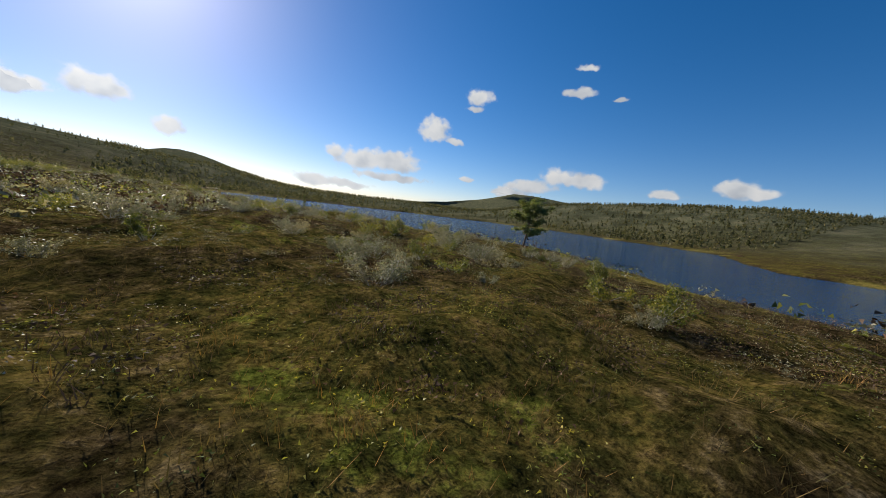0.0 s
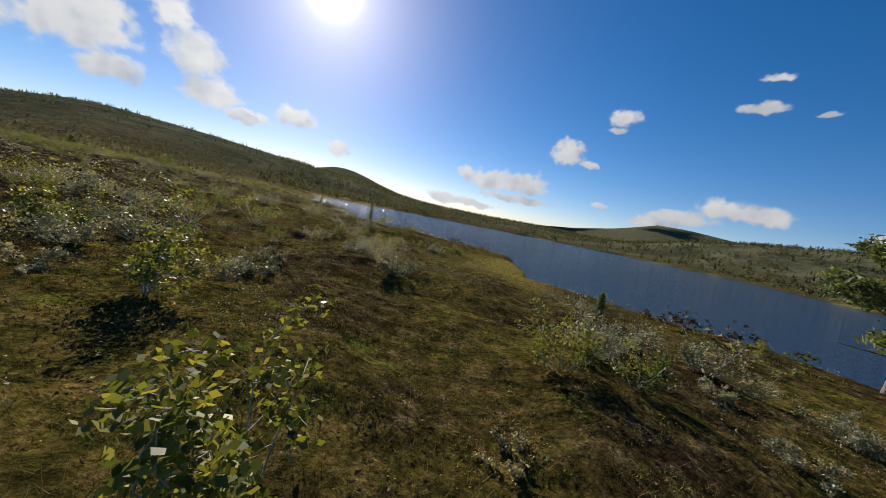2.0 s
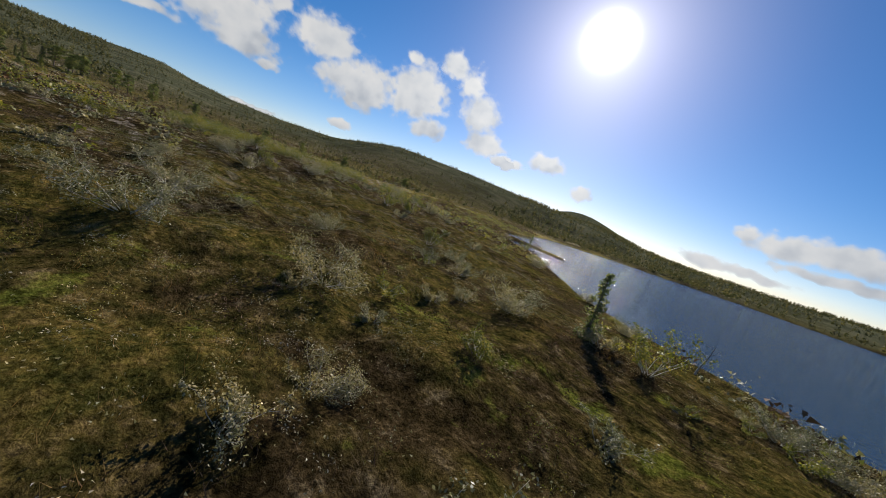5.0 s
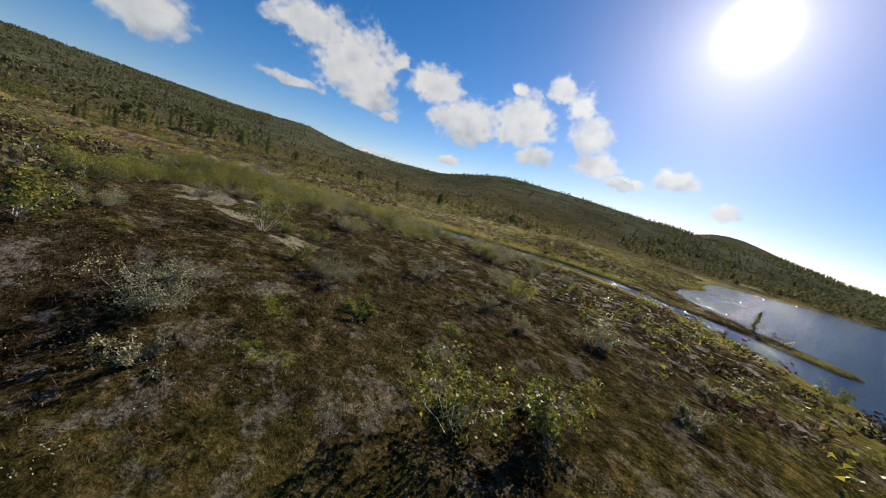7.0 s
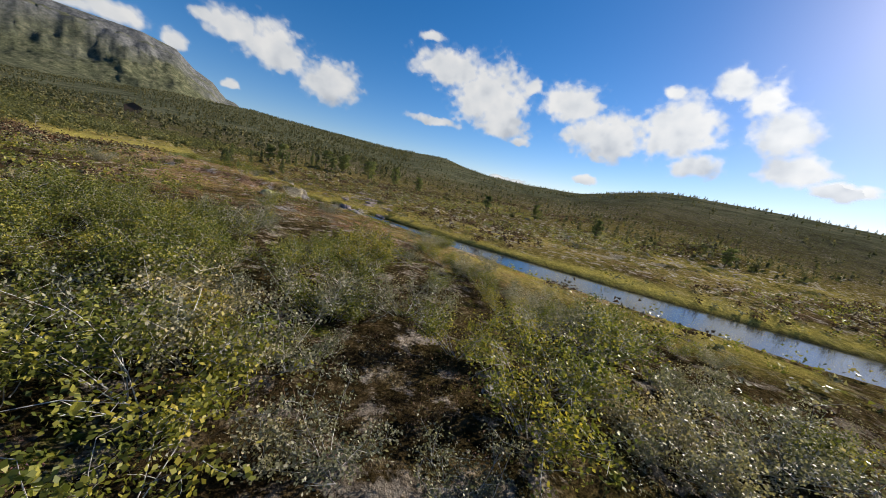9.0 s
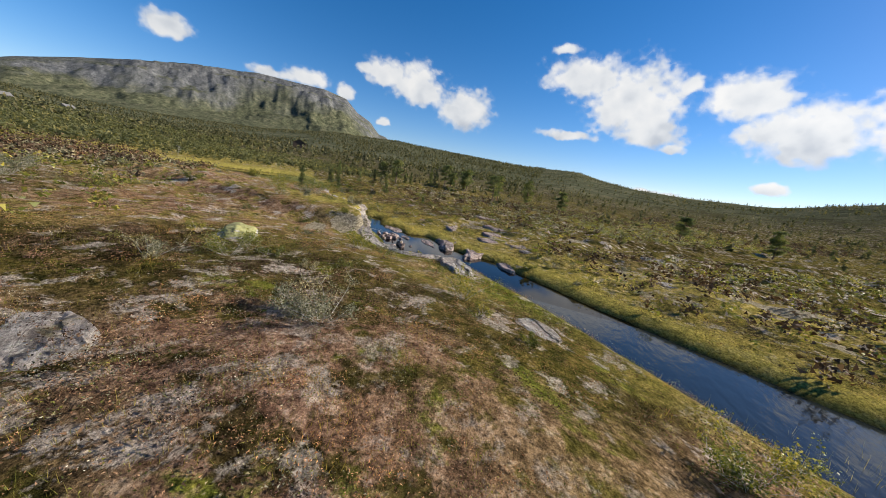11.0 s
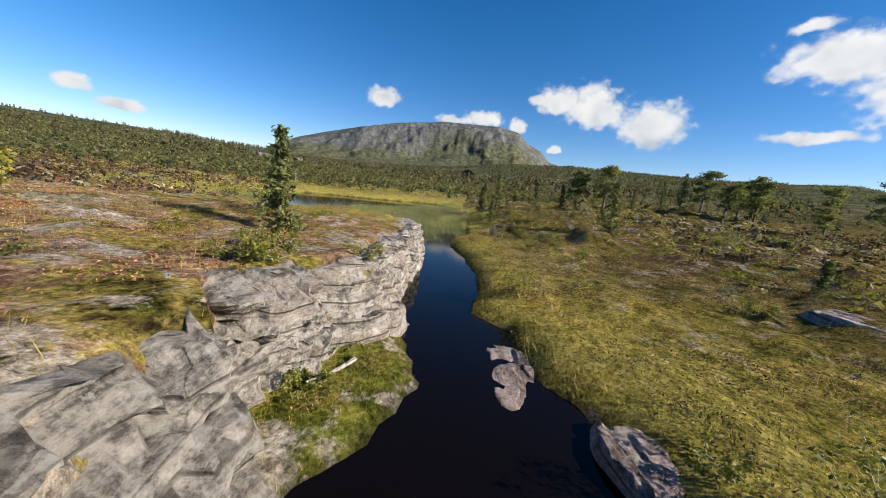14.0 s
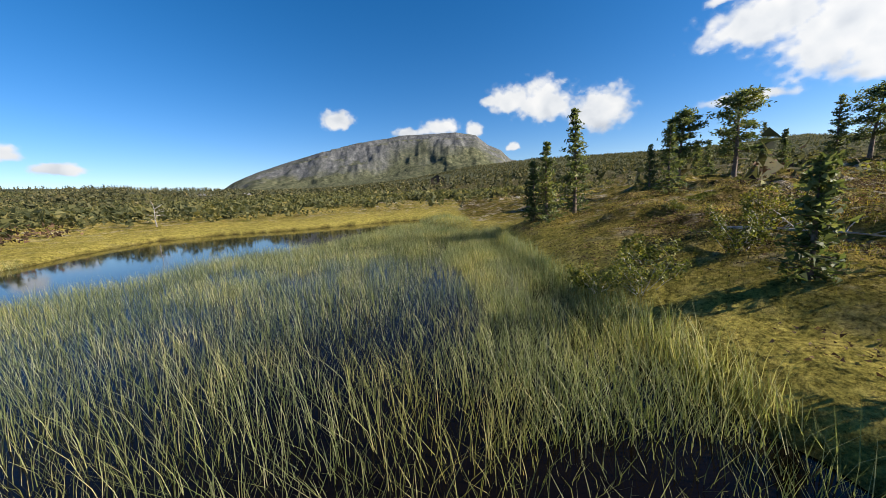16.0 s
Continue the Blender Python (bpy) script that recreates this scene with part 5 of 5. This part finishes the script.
def pine(x, y, height, seed, label, group="conifers by the pond", lean=0.05, low=0.45, dense=60, reach=0.30):
    r, g = random.Random(seed), np.random.default_rng(seed)
    ob = thing("pine", label, "pine", group)
    ob.matrix_world = pose(x, y, gz(x, y) - 0.06, 0, 0, 0)
    trunk = bend(r, (0, 0, 0), (lean, lean * 0.3, 1), height * 0.97, 9, 0.05, 0.02)
    tv, tf = tube(trunk, 0.022 * height + 0.02, 0.02, 8)
    part("trunk", mesh_from("trunk", [tuple(v) for v in tv], tf), BARK, ob)
    limbs, cen = [], []
    for k in range(17):
        u = low * 0.55 + (0.98 - low * 0.55) * (k + r.random() * 0.6) / 17
        i = min(int(u * 9), 8)
        p = trunk[i].lerp(trunk[i + 1], u * 9 - i)
        an = k * 2.4 + r.uniform(-0.4, 0.4)
        ln = height * reach * (0.55 + 0.75 * math.sin(math.pi * min(1, max(0, (u - 0.1) / 0.95)))) * r.uniform(0.6, 1.15)
        pts = bend(r, p, (math.cos(an), math.sin(an), r.uniform(-0.1, 0.35)), ln, 5, 0.22, 0.18)
        limbs.append(tube(pts, 0.010 * height * (1 - u * 0.6), 0.006, 5))
        if u < low and r.random() < 0.55:
            continue
        for q in pts[2:]:
            for _ in range(2):
                tw = bend(r, q, (r.uniform(-1, 1), r.uniform(-1, 1), r.uniform(0, 0.8)), ln * 0.25, 3, 0.25, 0.2)
                limbs.append(tube(tw, 0.007, 0.003, 3))
                c = tw[-1]
                rad = height * 0.042
                for _ in range(dense // 2):
                    cen.append((c.x + r.gauss(0, rad), c.y + r.gauss(0, rad), c.z + r.gauss(0, rad * 0.5)))
    top = trunk[-1]
    for _ in range(dense * 3):
        cen.append((top.x + r.gauss(0, height * 0.06), top.y + r.gauss(0, height * 0.06), top.z - abs(r.gauss(0, height * 0.07)) + 0.05))
    lv, lf = merge(limbs)
    part("branchwork", mesh_from("branchwork", [tuple(v) for v in lv], lf), BARK, ob)
    nv, nf = needle_tufts(g, np.array(cen), 0.085 + 0.014 * height)
    part("foliage", mesh_from("foliage", nv, nf, False), NEEDLES, ob)
    return ob


def snag(x, y, height, seed, label, name="dead_tree", lean=0.15, arms=7):
    r = random.Random(seed)
    ob = thing(name, label, "dead tree")
    ob.matrix_world = pose(x, y, gz(x, y) - 0.05)
    t = bend(r, (0, 0, 0), (lean, 0.05, 1), height, 7, 0.14, 0.05)
    part("trunk", mesh_from("trunk", *[[tuple(v) for v in a] if i == 0 else a for i, a in enumerate(tube(t, 0.035, 0.012, 6))]), DEAD_WOOD, ob)
    limbs = []
    for k in range(arms):
        p = t[2 + k % 5]
        pts = bend(r, p, (r.uniform(-1, 1), r.uniform(-1, 1), r.uniform(0.0, 0.8)), height * r.uniform(0.2, 0.45), 4, 0.3)
        limbs.append(tube(pts, 0.014, 0.004, 4))
        limbs.append(tube(bend(r, pts[2], (r.uniform(-1, 1), r.uniform(-1, 1), 0.4), height * 0.15, 3, 0.3), 0.006, 0.003, 3))
    lv, lf = merge(limbs)
    part("branchwork", mesh_from("branchwork", [tuple(v) for v in lv], lf), DEAD_WOOD, ob)
    return ob


pine(13.5, 28.9, 4.2, 11, "bent dark green pine standing alone by the lake", "", 0.16, 0.34, 140, 0.34)
spruce(6.0, 29.4, 0.75, 12, "tiny pine sapling in the heather by the lake", "", 0.8)
spruce(-9.6, 48.6, 1.9, 13, "thin young conifer on the lake shore", "", 0.2)
snag(-7.7, 52.9, 1.1, 14, "small bare crooked tree at the lake's edge")
spruce(-76.6, 27.2, 1.75, 15, "bushy young blue-green pine above the rock wall", "", 1.6)
snag(-87.4, -6.4, 1.6, 16, "bleached white dead birch beyond the pond", "dead_birch", 0.1, 12)
spruce(-34.0, 82.6, 1.6, 17, "small conifer on the lake's narrow spit", "", 0.6)
# x, y, height
SPRUCES = [(-95.0, 16.4, 3.1), (-94.0, 16.0, 2.3), (-94.5, 15.3, 1.9), (-97.2, 18.4, 2.1), (-119.9, 20.0, 3.6), (-114.9, 23.2, 3.9), (-90.8, 26.8, 2.5), (-89.2, 21.0, 1.1), (-104.6, 16.2, 2.2), (-108.3, 17.6, 2.2), (-109.0, 21.0, 2.2), (-95.1, 24.5, 0.8), (-113.5, 17.5, 2.6), (-87.6, 33.5, 0.9)]
PINES = [(-105.3, 17.3, 3.2), (-106.6, 19.3, 4.1), (-116.3, 24.6, 4.2), (-120.0, 28.0, 4.5), (-117.0, 28.6, 3.9), (-123.0, 26.5, 4.4), (-113.0, 27.0, 3.4), (-128.0, 33.0, 5.0), (-110.0, 36.0, 4.2), (-122.0, 40.0, 4.8), (-104.0, 47.0, 3.4), (-97.0, 60.0, 3.0), (-88.0, 76.0, 2.8), (-101.0, 70.0, 3.2), (-78.0, 88.0, 3.0)]
for k, (x, y, h) in enumerate(SPRUCES):
    spruce(x, y, h, 40 + k, "slender dark green spruce on the moor beside the pond", dense=0.8)
for k, (x, y, h) in enumerate(PINES):
    pine(x, y, h, 70 + k, "flat-topped dark green pine on the moor beside the pond", dense=54, low=0.30, reach=0.20)


def far_woods(name, label, seed, n, region, size):
    """Woods on the hillsides: ragged little conifers, joined."""
    g = np.random.default_rng(seed)
    x, y = region(g, n)
    d = water_distance(x, y)[0]
    keep = (d > 2.5) & (fbm(x, y, 60, 3, seed + 1) + g.uniform(-0.45, 0.45, n) > -0.05)
    x, y = x[keep], y[keep]
    n = len(x)
    z = ground_height(x, y)
    h = size * g.uniform(0.35, 1.2, n)
    per = 11
    u = np.broadcast_to(np.linspace(0.12, 0.97, per), (n, per))
    an = g.uniform(0, 2 * np.pi, (n, per))
    rad = h[:, None] * 0.20 * (1.05 - u) * g.uniform(0.3, 1.2, (n, per))
    c = np.stack([x[:, None] + np.cos(an) * rad, y[:, None] + np.sin(an) * rad, z[:, None] + u * h[:, None]], -1).reshape(-1, 3)
    v, f = leaf_shapes(g, c, (h[:, None] * (0.56 - 0.34 * u)).ravel(), 0.2, 0.8)
    me = mesh_from(name, v, f, False)
    return tagged(part(name, me, FOREST), label, "forest", kind="stuff")


def ring_region(az0, az1, r0, r1, power=1.0):
    def pick(g, n):
        a = np.radians(g.uniform(az0, az1, n))
        r = r0 + (r1 - r0) * g.uniform(0, 1, n) ** power
        return HX - np.sin(a) * r, HY + np.cos(a) * r
    return pick


far_woods("hillside_woods", "open pine and birch woods on the hillside", 61, 15000, ring_region(30, 125, 130, 850, 0.8), 1.9)
far_woods("mountain_foot_woods", "dark conifer woods at the mountain's foot", 62, 18000, ring_region(95, 172, 140, 900, 0.9), 3.0)
far_woods("left_slope_woods", "birch and pine scrub on the low slope", 63, 1500, ring_region(155, 208, 75, 420, 0.8), 2.1)
far_woods("lakeside_woods", "low woods on the far shore of the lake", 64, 15000, ring_region(-75, 32, 130, 430, 0.8), 2.5)
far_woods("moor_scrub", "scattered birches over the open moor", 65, 1100, ring_region(35, 125, 60, 150, 0.9), 1.6)


def scrub(name, label, seed, n, box, size, mat):
    """Thickets of rounded bushes with gaps between them, joined."""
    g = np.random.default_rng(seed)
    x, y = g.uniform(box[0], box[1], n), g.uniform(box[2], box[3], n)
    d = water_distance(x, y)
    keep = (d[0] > 5.0) & (fbm(x, y, 22, 3, seed + 1) + 0.4 * fbm(x, y, 6, 2, seed + 2) + g.uniform(-0.3, 0.3, n) > -0.12)
    x, y = x[keep], y[keep]
    n, per = len(x), 26
    h = size * g.uniform(0.35, 1.25, n)
    q = g.normal(size=(n, per, 3))
    q = q / np.linalg.norm(q, axis=2)[:, :, None] * g.uniform(0.35, 1.0, (n, per))[:, :, None]
    c = np.stack([x, y, ground_height(x, y)], 1)[:, None, :] + (q * np.array([0.62, 0.62, 0.45]) + np.array([0, 0, 0.45])) * h[:, None, None]
    v, f = leaf_shapes(g, c.reshape(-1, 3), np.repeat(h * 0.30, per), 0.3, 0.9)
    return tagged(part(name, mesh_from(name, v, f, False), mat), label, "scrub", kind="stuff")


scrub("pondside_scrub", "dense birch and willow scrub on the slope beyond the pond", 66, 11000, (-150, -30, -95, 0), 1.15, SCRUB)
scrub("slope_scrub", "birch scrub covering the low slope", 67, 9000, (-170, 20, -190, -60), 1.6, SCRUB)


# ---- cabins ----
def cabin(x, y, length, width, height, turn, wall_mat, roof_mat, label):
    ob = thing("cabin", label, "cabin", "cabins")
    ob.matrix_world = pose(x, y, gz(x, y) - 0.2, 0, 0, turn)
    l, w, h, t = length / 2, width / 2, height, height * 1.6
    bm = bmesh.new()
    low = [bm.verts.new(p) for p in ((-l, -w, 0), (l, -w, 0), (l, w, 0), (-l, w, 0))]
    up = [bm.verts.new((v.co.x, v.co.y, h)) for v in low]
    for i in range(4):
        bm.faces.new((low[i], low[(i + 1) % 4], up[(i + 1) % 4], up[i]))
    r0, r1 = bm.verts.new((-l, 0, t)), bm.verts.new((l, 0, t))
    bm.faces.new((up[3], up[0], r0))
    bm.faces.new((up[1], up[2], r1))
    part("walls", bm, wall_mat, ob)
    for s in (-1, 1):
        bm = bmesh.new()
        a = [(-l - 0.4, s * (w + 0.5), h - 0.25), (l + 0.4, s * (w + 0.5), h - 0.25), (l + 0.4, 0, t + 0.05), (-l - 0.4, 0, t + 0.05)]
        f = bm.faces.new([bm.verts.new(p) for p in a])
        ext = bmesh.ops.extrude_face_region(bm, geom=[f])
        bmesh.ops.translate(bm, verts=[v for v in ext["geom"] if isinstance(v, bmesh.types.BMVert)], vec=(0, 0, 0.22))
        part("roof", bm, roof_mat, ob)
    for k in (-0.55, 0.0, 0.55):
        for s in (-1, 1):
            bm = bmesh.new()
            bmesh.ops.create_cube(bm, size=1, matrix=pose(k * l, s * (w + 0.02), h * 0.55) @ Matrix.Diagonal((0.9, 0.08, 1.0, 1)))
            part("window", bm, WINDOW, ob)
    return ob


def plain(name, colour, rough=0.8):
    m, t, b = material(name)
    n = noise_tex(t, 3.0, 5, 0.6)
    t.links.new(ramp(t, n, [(0.3, tuple(c * 0.75 for c in colour)), (0.7, tuple(min(1, c * 1.2) for c in colour))]), b.inputs["Base Color"])
    b.inputs["Roughness"].default_value = rough
    return m


WINDOW = plain("window_glass", (0.03, 0.035, 0.04), 0.15)
BROWN = plain("brown_boards", (0.07, 0.045, 0.03))
GREY = plain("grey_boards", (0.24, 0.22, 0.20))
TURF = plain("turf_roof", (0.10, 0.10, 0.04))
SLATE = plain("slate_roof", (0.12, 0.115, 0.11))
cabin(-201, -94, 10, 6, 2.6, 40, BROWN, TURF, "dark brown timber cabin with a turf roof in the woods")
cabin(-122, -170, 4.4, 3, 1.6, 10, GREY, SLATE, "pale grey cabin on the far slope")
cabin(-139, -165, 3.6, 2.6, 1.5, 20, GREY, SLATE, "pale grey cabin on the far slope")


# ---- sky things ----
CLOUDS = [
    [(122.6, 13.9, 3.5, 1.9), (117.2, 12.8, 4.5, 3.3), (109.8, 11.0, 5.2, 3.3), (125.3, 14.0, 1.7, 1.0)],
    [(92.0, 17.3, 6.5, 2.8), (85.2, 14.1, 6.9, 5.5), (82.4, 10.8, 4.7, 2.2), (92.8, 9.6, 4.5, 0.8), (95.8, 20.6, 2.0, 0.7)],
    [(79.1, 16.8, 1.6, 1.4), (72.3, 15.3, 4.6, 3.1), (66.3, 11.4, 6.8, 3.5), (57.8, 13.3, 4.8, 4.6), (54.9, 9.1, 3.1, 1.9), (59.5, 18.2, 1.6, 1.0)],
    [(53.3, 19.0, 2.4, 2.1), (49.7, 17.5, 2.3, 2.7), (47.0, 13.7, 3.4, 3.7), (45.0, 9.6, 3.7, 1.9), (41.0, 7.9, 2.0, 0.9)],
]
CLOUDS_B = [
    [(138.5, 10.3, 3.1, 0.9), (133.6, 10.7, 3.4, 1.5), (128.3, 10.1, 1.6, 1.3)],
    [(149.7, 12.2, 2.6, 1.4)], [(122.2, 7.2, 1.1, 0.7)],
    [(-174.8, 6.7, 1.6, 1.1)], [(-178.7, 5.2, 2.4, 0.7)],
    [(6.8, 7.7, 1.5, 1.2), (1.5, 7.0, 6.0, 1.9), (-3.7, 7.4, 3.8, 1.8), (-2.3, 4.8, 6.2, 0.8)],
    [(-8.9, 13.1, 2.6, 2.1), (-12.5, 11.8, 1.4, 0.7)],
    [(-15.5, 18.6, 2.2, 1.3), (-15.1, 17.1, 1.5, 0.5)],
    [(-25.7, 5.9, 4.8, 1.2), (-31.1, 7.6, 3.9, 1.5), (-34.5, 7.3, 2.6, 1.3), (-22.4, 4.7, 3.5, 0.7)],
]
CLOUDS_C = [
    [(-44.7, 6.0, 2.1, 0.8)], [(-52.2, 7.2, 2.0, 1.2), (-54.4, 6.8, 2.0, 0.8)],
    [(-31.4, 20.0, 2.4, 0.7), (-36.9, 19.0, 1.2, 0.4), (-32.1, 23.3, 1.7, 0.5)],
    [(40.8, 8.2, 2.8, 1.0)], [(34.2, 9.8, 3.0, 1.7)], [(27.9, 6.8, 1.5, 1.3)], [(68.1, 5.3, 1.8, 0.7)], [(-15.1, 6.0, 1.2, 0.5)],
    [(9.0, 2.9, 4.0, 1.1), (4.4, 2.7, 4.0, 0.7)], [(-21.8, 4.5, 2.2, 1.2)], [(79.0, 9.0, 1.5, 0.7)], [(80.0, 2.9, 3.4, 0.6)],
]


def cloud(blobs, seed, radius=4300.0):
    """A cumulus: puffs swelling from a flat middle, thin and ragged at the rim."""
    az0, az1 = min(a - 1.7 * r for a, _, r, _ in blobs), max(a + 1.7 * r for a, _, r, _ in blobs)
    el0, el1 = min(e - 1.7 * r for _, e, _, r in blobs), max(e + 1.7 * r for _, e, _, r in blobs)
    step = 0.11 if az1 - az0 < 12 else 0.17
    az, el = np.meshgrid(np.arange(az0, az1, step), np.arange(el0, el1, step))
    warp_a, warp_e = 0.55 * fbm(az, el, 1.6, 3, seed), 0.45 * fbm(az, el, 1.6, 3, seed + 5)
    dens = np.full(az.shape, -9.0)
    for a, e, ra, re in blobs:
        low = np.where(el < e, 1.25, 0.95)
        q = 1 - np.hypot((az + warp_a - a) / ra * 0.93, (el + warp_e - e) / re * 0.93 * low)
        dens = np.maximum(dens, q) + 0.25 * np.clip(np.minimum(dens, q), 0, 1)
    puff = np.abs(fbm(az, el * 1.2, 1.5, 5, seed + 9))
    d = dens * 1.05 + 0.26 * fbm(az, el * 1.3, 2.6, 3, seed + 2) + 0.30 * fbm(az, el * 1.2, 0.9, 4, seed + 3) + 0.10
    thick = np.sqrt(np.clip(d, 0, 1.2)) * (0.7 + 1.3 * (0.5 - puff))
    rr = radius - 170 * thick * (0.4 + 0.12 * (az1 - az0))
    ra_, re_ = np.radians(az), np.radians(el)
    v = np.stack([HX - np.sin(ra_) * np.cos(re_) * rr, HY + np.cos(ra_) * np.cos(re_) * rr, np.sin(re_) * rr], -1).reshape(-1, 3)
    ny, nx = az.shape
    i = np.arange(nx * ny).reshape(ny, nx)
    f = np.stack([i[:-1, :-1], i[:-1, 1:], i[1:, 1:], i[1:, :-1]], -1).reshape(-1, 4)
    dd = d.ravel()
    f = f[(dd[f] > -0.03).any(1)]
    used = np.unique(f)
    remap = np.full(len(v), -1)
    remap[used] = np.arange(len(used))
    me = mesh_from("cloud", v[used], remap[f])
    base = (el - el0) / (el1 - el0)
    soft = fbm(az, el, 2.2, 2, seed + 9)
    lit = 0.86 + 0.84 * np.exp(-np.hypot(az - SUN_AZ, el - SUN_EL) / 22.0)
    # Tone from height and puffs: greyer towards the base, shade set in the emission.
    shading = np.clip(0.22 + 0.55 * base + 0.45 * soft + 0.30 * (0.35 - puff), 0, 1)
    for key, val in (("cover_amount", np.clip(d * 1.9, 0, 1).ravel()[used]), ("painted_shade", shading.ravel()[used]), ("sunward", lit.ravel()[used])):
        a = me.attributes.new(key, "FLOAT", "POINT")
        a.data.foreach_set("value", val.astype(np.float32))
    return tagged(part("cloud", me, CLOUD_MAT), "white fair-weather cumulus cloud with ragged edges in the blue sky", "cloud", "clouds")


for k, blobs in enumerate(CLOUDS + CLOUDS_B + CLOUDS_C):
    cloud(blobs, 200 + 13 * k)


def sun_disc():
    m, t, b = material("sun_glare")
    t.nodes.remove(b)
    fade = node(t, "ShaderNodeAttribute", attribute_name="glow").outputs["Fac"]
    em = node(t, "ShaderNodeEmission", {"Color": (1.0, 0.97, 0.92, 1)})
    t.links.new(math_node(t, "MULTIPLY", fade, 1.0), em.inputs["Strength"])
    tr = node(t, "ShaderNodeBsdfTransparent")
    ad = node(t, "ShaderNodeAddShader")
    t.links.new(em.outputs[0], ad.inputs[0])
    t.links.new(tr.outputs[0], ad.inputs[1])
    t.links.new(ad.outputs[0], t.nodes["Material Output"].inputs["Surface"])
    dist, rings, seg = 4600.0, 60, 48
    c = Vector((HX, HY, 3)) + sun_way * dist
    u = sun_way.orthogonal().normalized()
    w = sun_way.cross(u)
    verts, glow = [c], [7.0]
    for k in range(1, rings + 1):
        ang = 26.0 * (k / rings) ** 1.5
        for s in range(seg):
            an = 2 * math.pi * s / seg
            verts.append(c + (u * math.cos(an) + w * math.sin(an)) * math.tan(radians(ang)) * dist)
            glow.append(max(0.0, 6.0 * math.exp(-(ang / 1.8) ** 2) + 0.7 * math.exp(-ang / 3.2) + 0.16 * math.exp(-ang / 8.0) - 0.0103))
    faces = [(0, 1 + s, 1 + (s + 1) % seg) for s in range(seg)]
    for k in range(rings - 1):
        a, b2 = 1 + k * seg, 1 + (k + 1) * seg
        for s in range(seg):
            faces.append((a + s, b2 + s, b2 + (s + 1) % seg))
            faces.append((a + s, b2 + (s + 1) % seg, a + (s + 1) % seg))
    me = mesh_from("sun", [tuple(v) for v in verts], faces)
    a = me.attributes.new("glow", "FLOAT", "POINT")
    a.data.foreach_set("value", np.array(glow, np.float32))
    return tagged(part("sun", me, m), "blinding white sun above the lake", "sun", kind="structure")


sun_disc()


# ---- loose wood ----
def fallen_branch(x, y, length, turn, seed, label, thick=0.025, twigs=6, lift=0.06):
    r = random.Random(seed)
    ob = thing("fallen_branch", label, "branch", "dead branches")
    ob.matrix_world = pose(x, y, gz(x, y) + lift, 0, 0, turn)
    t = bend(r, (-length / 2, 0, 0), (1, 0, 0.02), length, 8, 0.12)
    v, f = tube(t, thick, thick * 0.35, 6)
    part("stem", mesh_from("stem", [tuple(q) for q in v], f), DEAD_WOOD, ob)
    for k in range(twigs):
        q = bend(r, t[2 + k % 6], (r.uniform(-0.2, 1), r.uniform(-1, 1), r.uniform(-0.05, 0.6)), length * r.uniform(0.15, 0.4), 4, 0.3)
        v, f = tube(q, thick * 0.4, thick * 0.12, 4)
        part("twig", mesh_from("twig", [tuple(p) for p in v], f), DEAD_WOOD, ob)
    return ob


fallen_branch(-90.3, 20.9, 1.5, 60, 1, "bleached fallen branch with twigs lying in dark heather", 0.022, 8, 0.15)
fallen_branch(-71.9, 32.8, 0.9, 20, 2, "grey weathered log lying in the grass", 0.02, 2, 0.02)
fallen_branch(-70.9, 38.5, 0.9, 120, 3, "pale dead branch hanging over the channel", 0.016, 6, 0.3)
fallen_branch(-70.3, 39.1, 0.7, 80, 4, "pale dead twigs at the water's edge", 0.010, 6, 0.1)
fallen_branch(-80.6, 29.8, 0.6, 30, 5, "grey dead twigs in the moor grass", 0.010, 6, 0.08)
fallen_branch(-76.35, 30.2, 0.7, 25, 6, "short bleached log lying on the rock wall", 0.03, 1, 0.02)
for k, (x, y) in enumerate(((-76.6, 29.8), (-76.0, 30.3), (-77.1, 29.3), (-75.9, 29.5), (-82.0, 22.6), (-75.2, 27.6), (-70.6, 35.2), (-71.2, 34.4), (-67.9, 40.3), (-66.9, 42.9))):
    place_shrub(x, y, (12, 6, 12, 0)[k % 4], 0.5 + 0.06 * (k % 5), 67 * k)
spruce(-70.5, 38.0, 0.75, 91, "small spreading pine bush at the foot of the rock", "", 1.6)
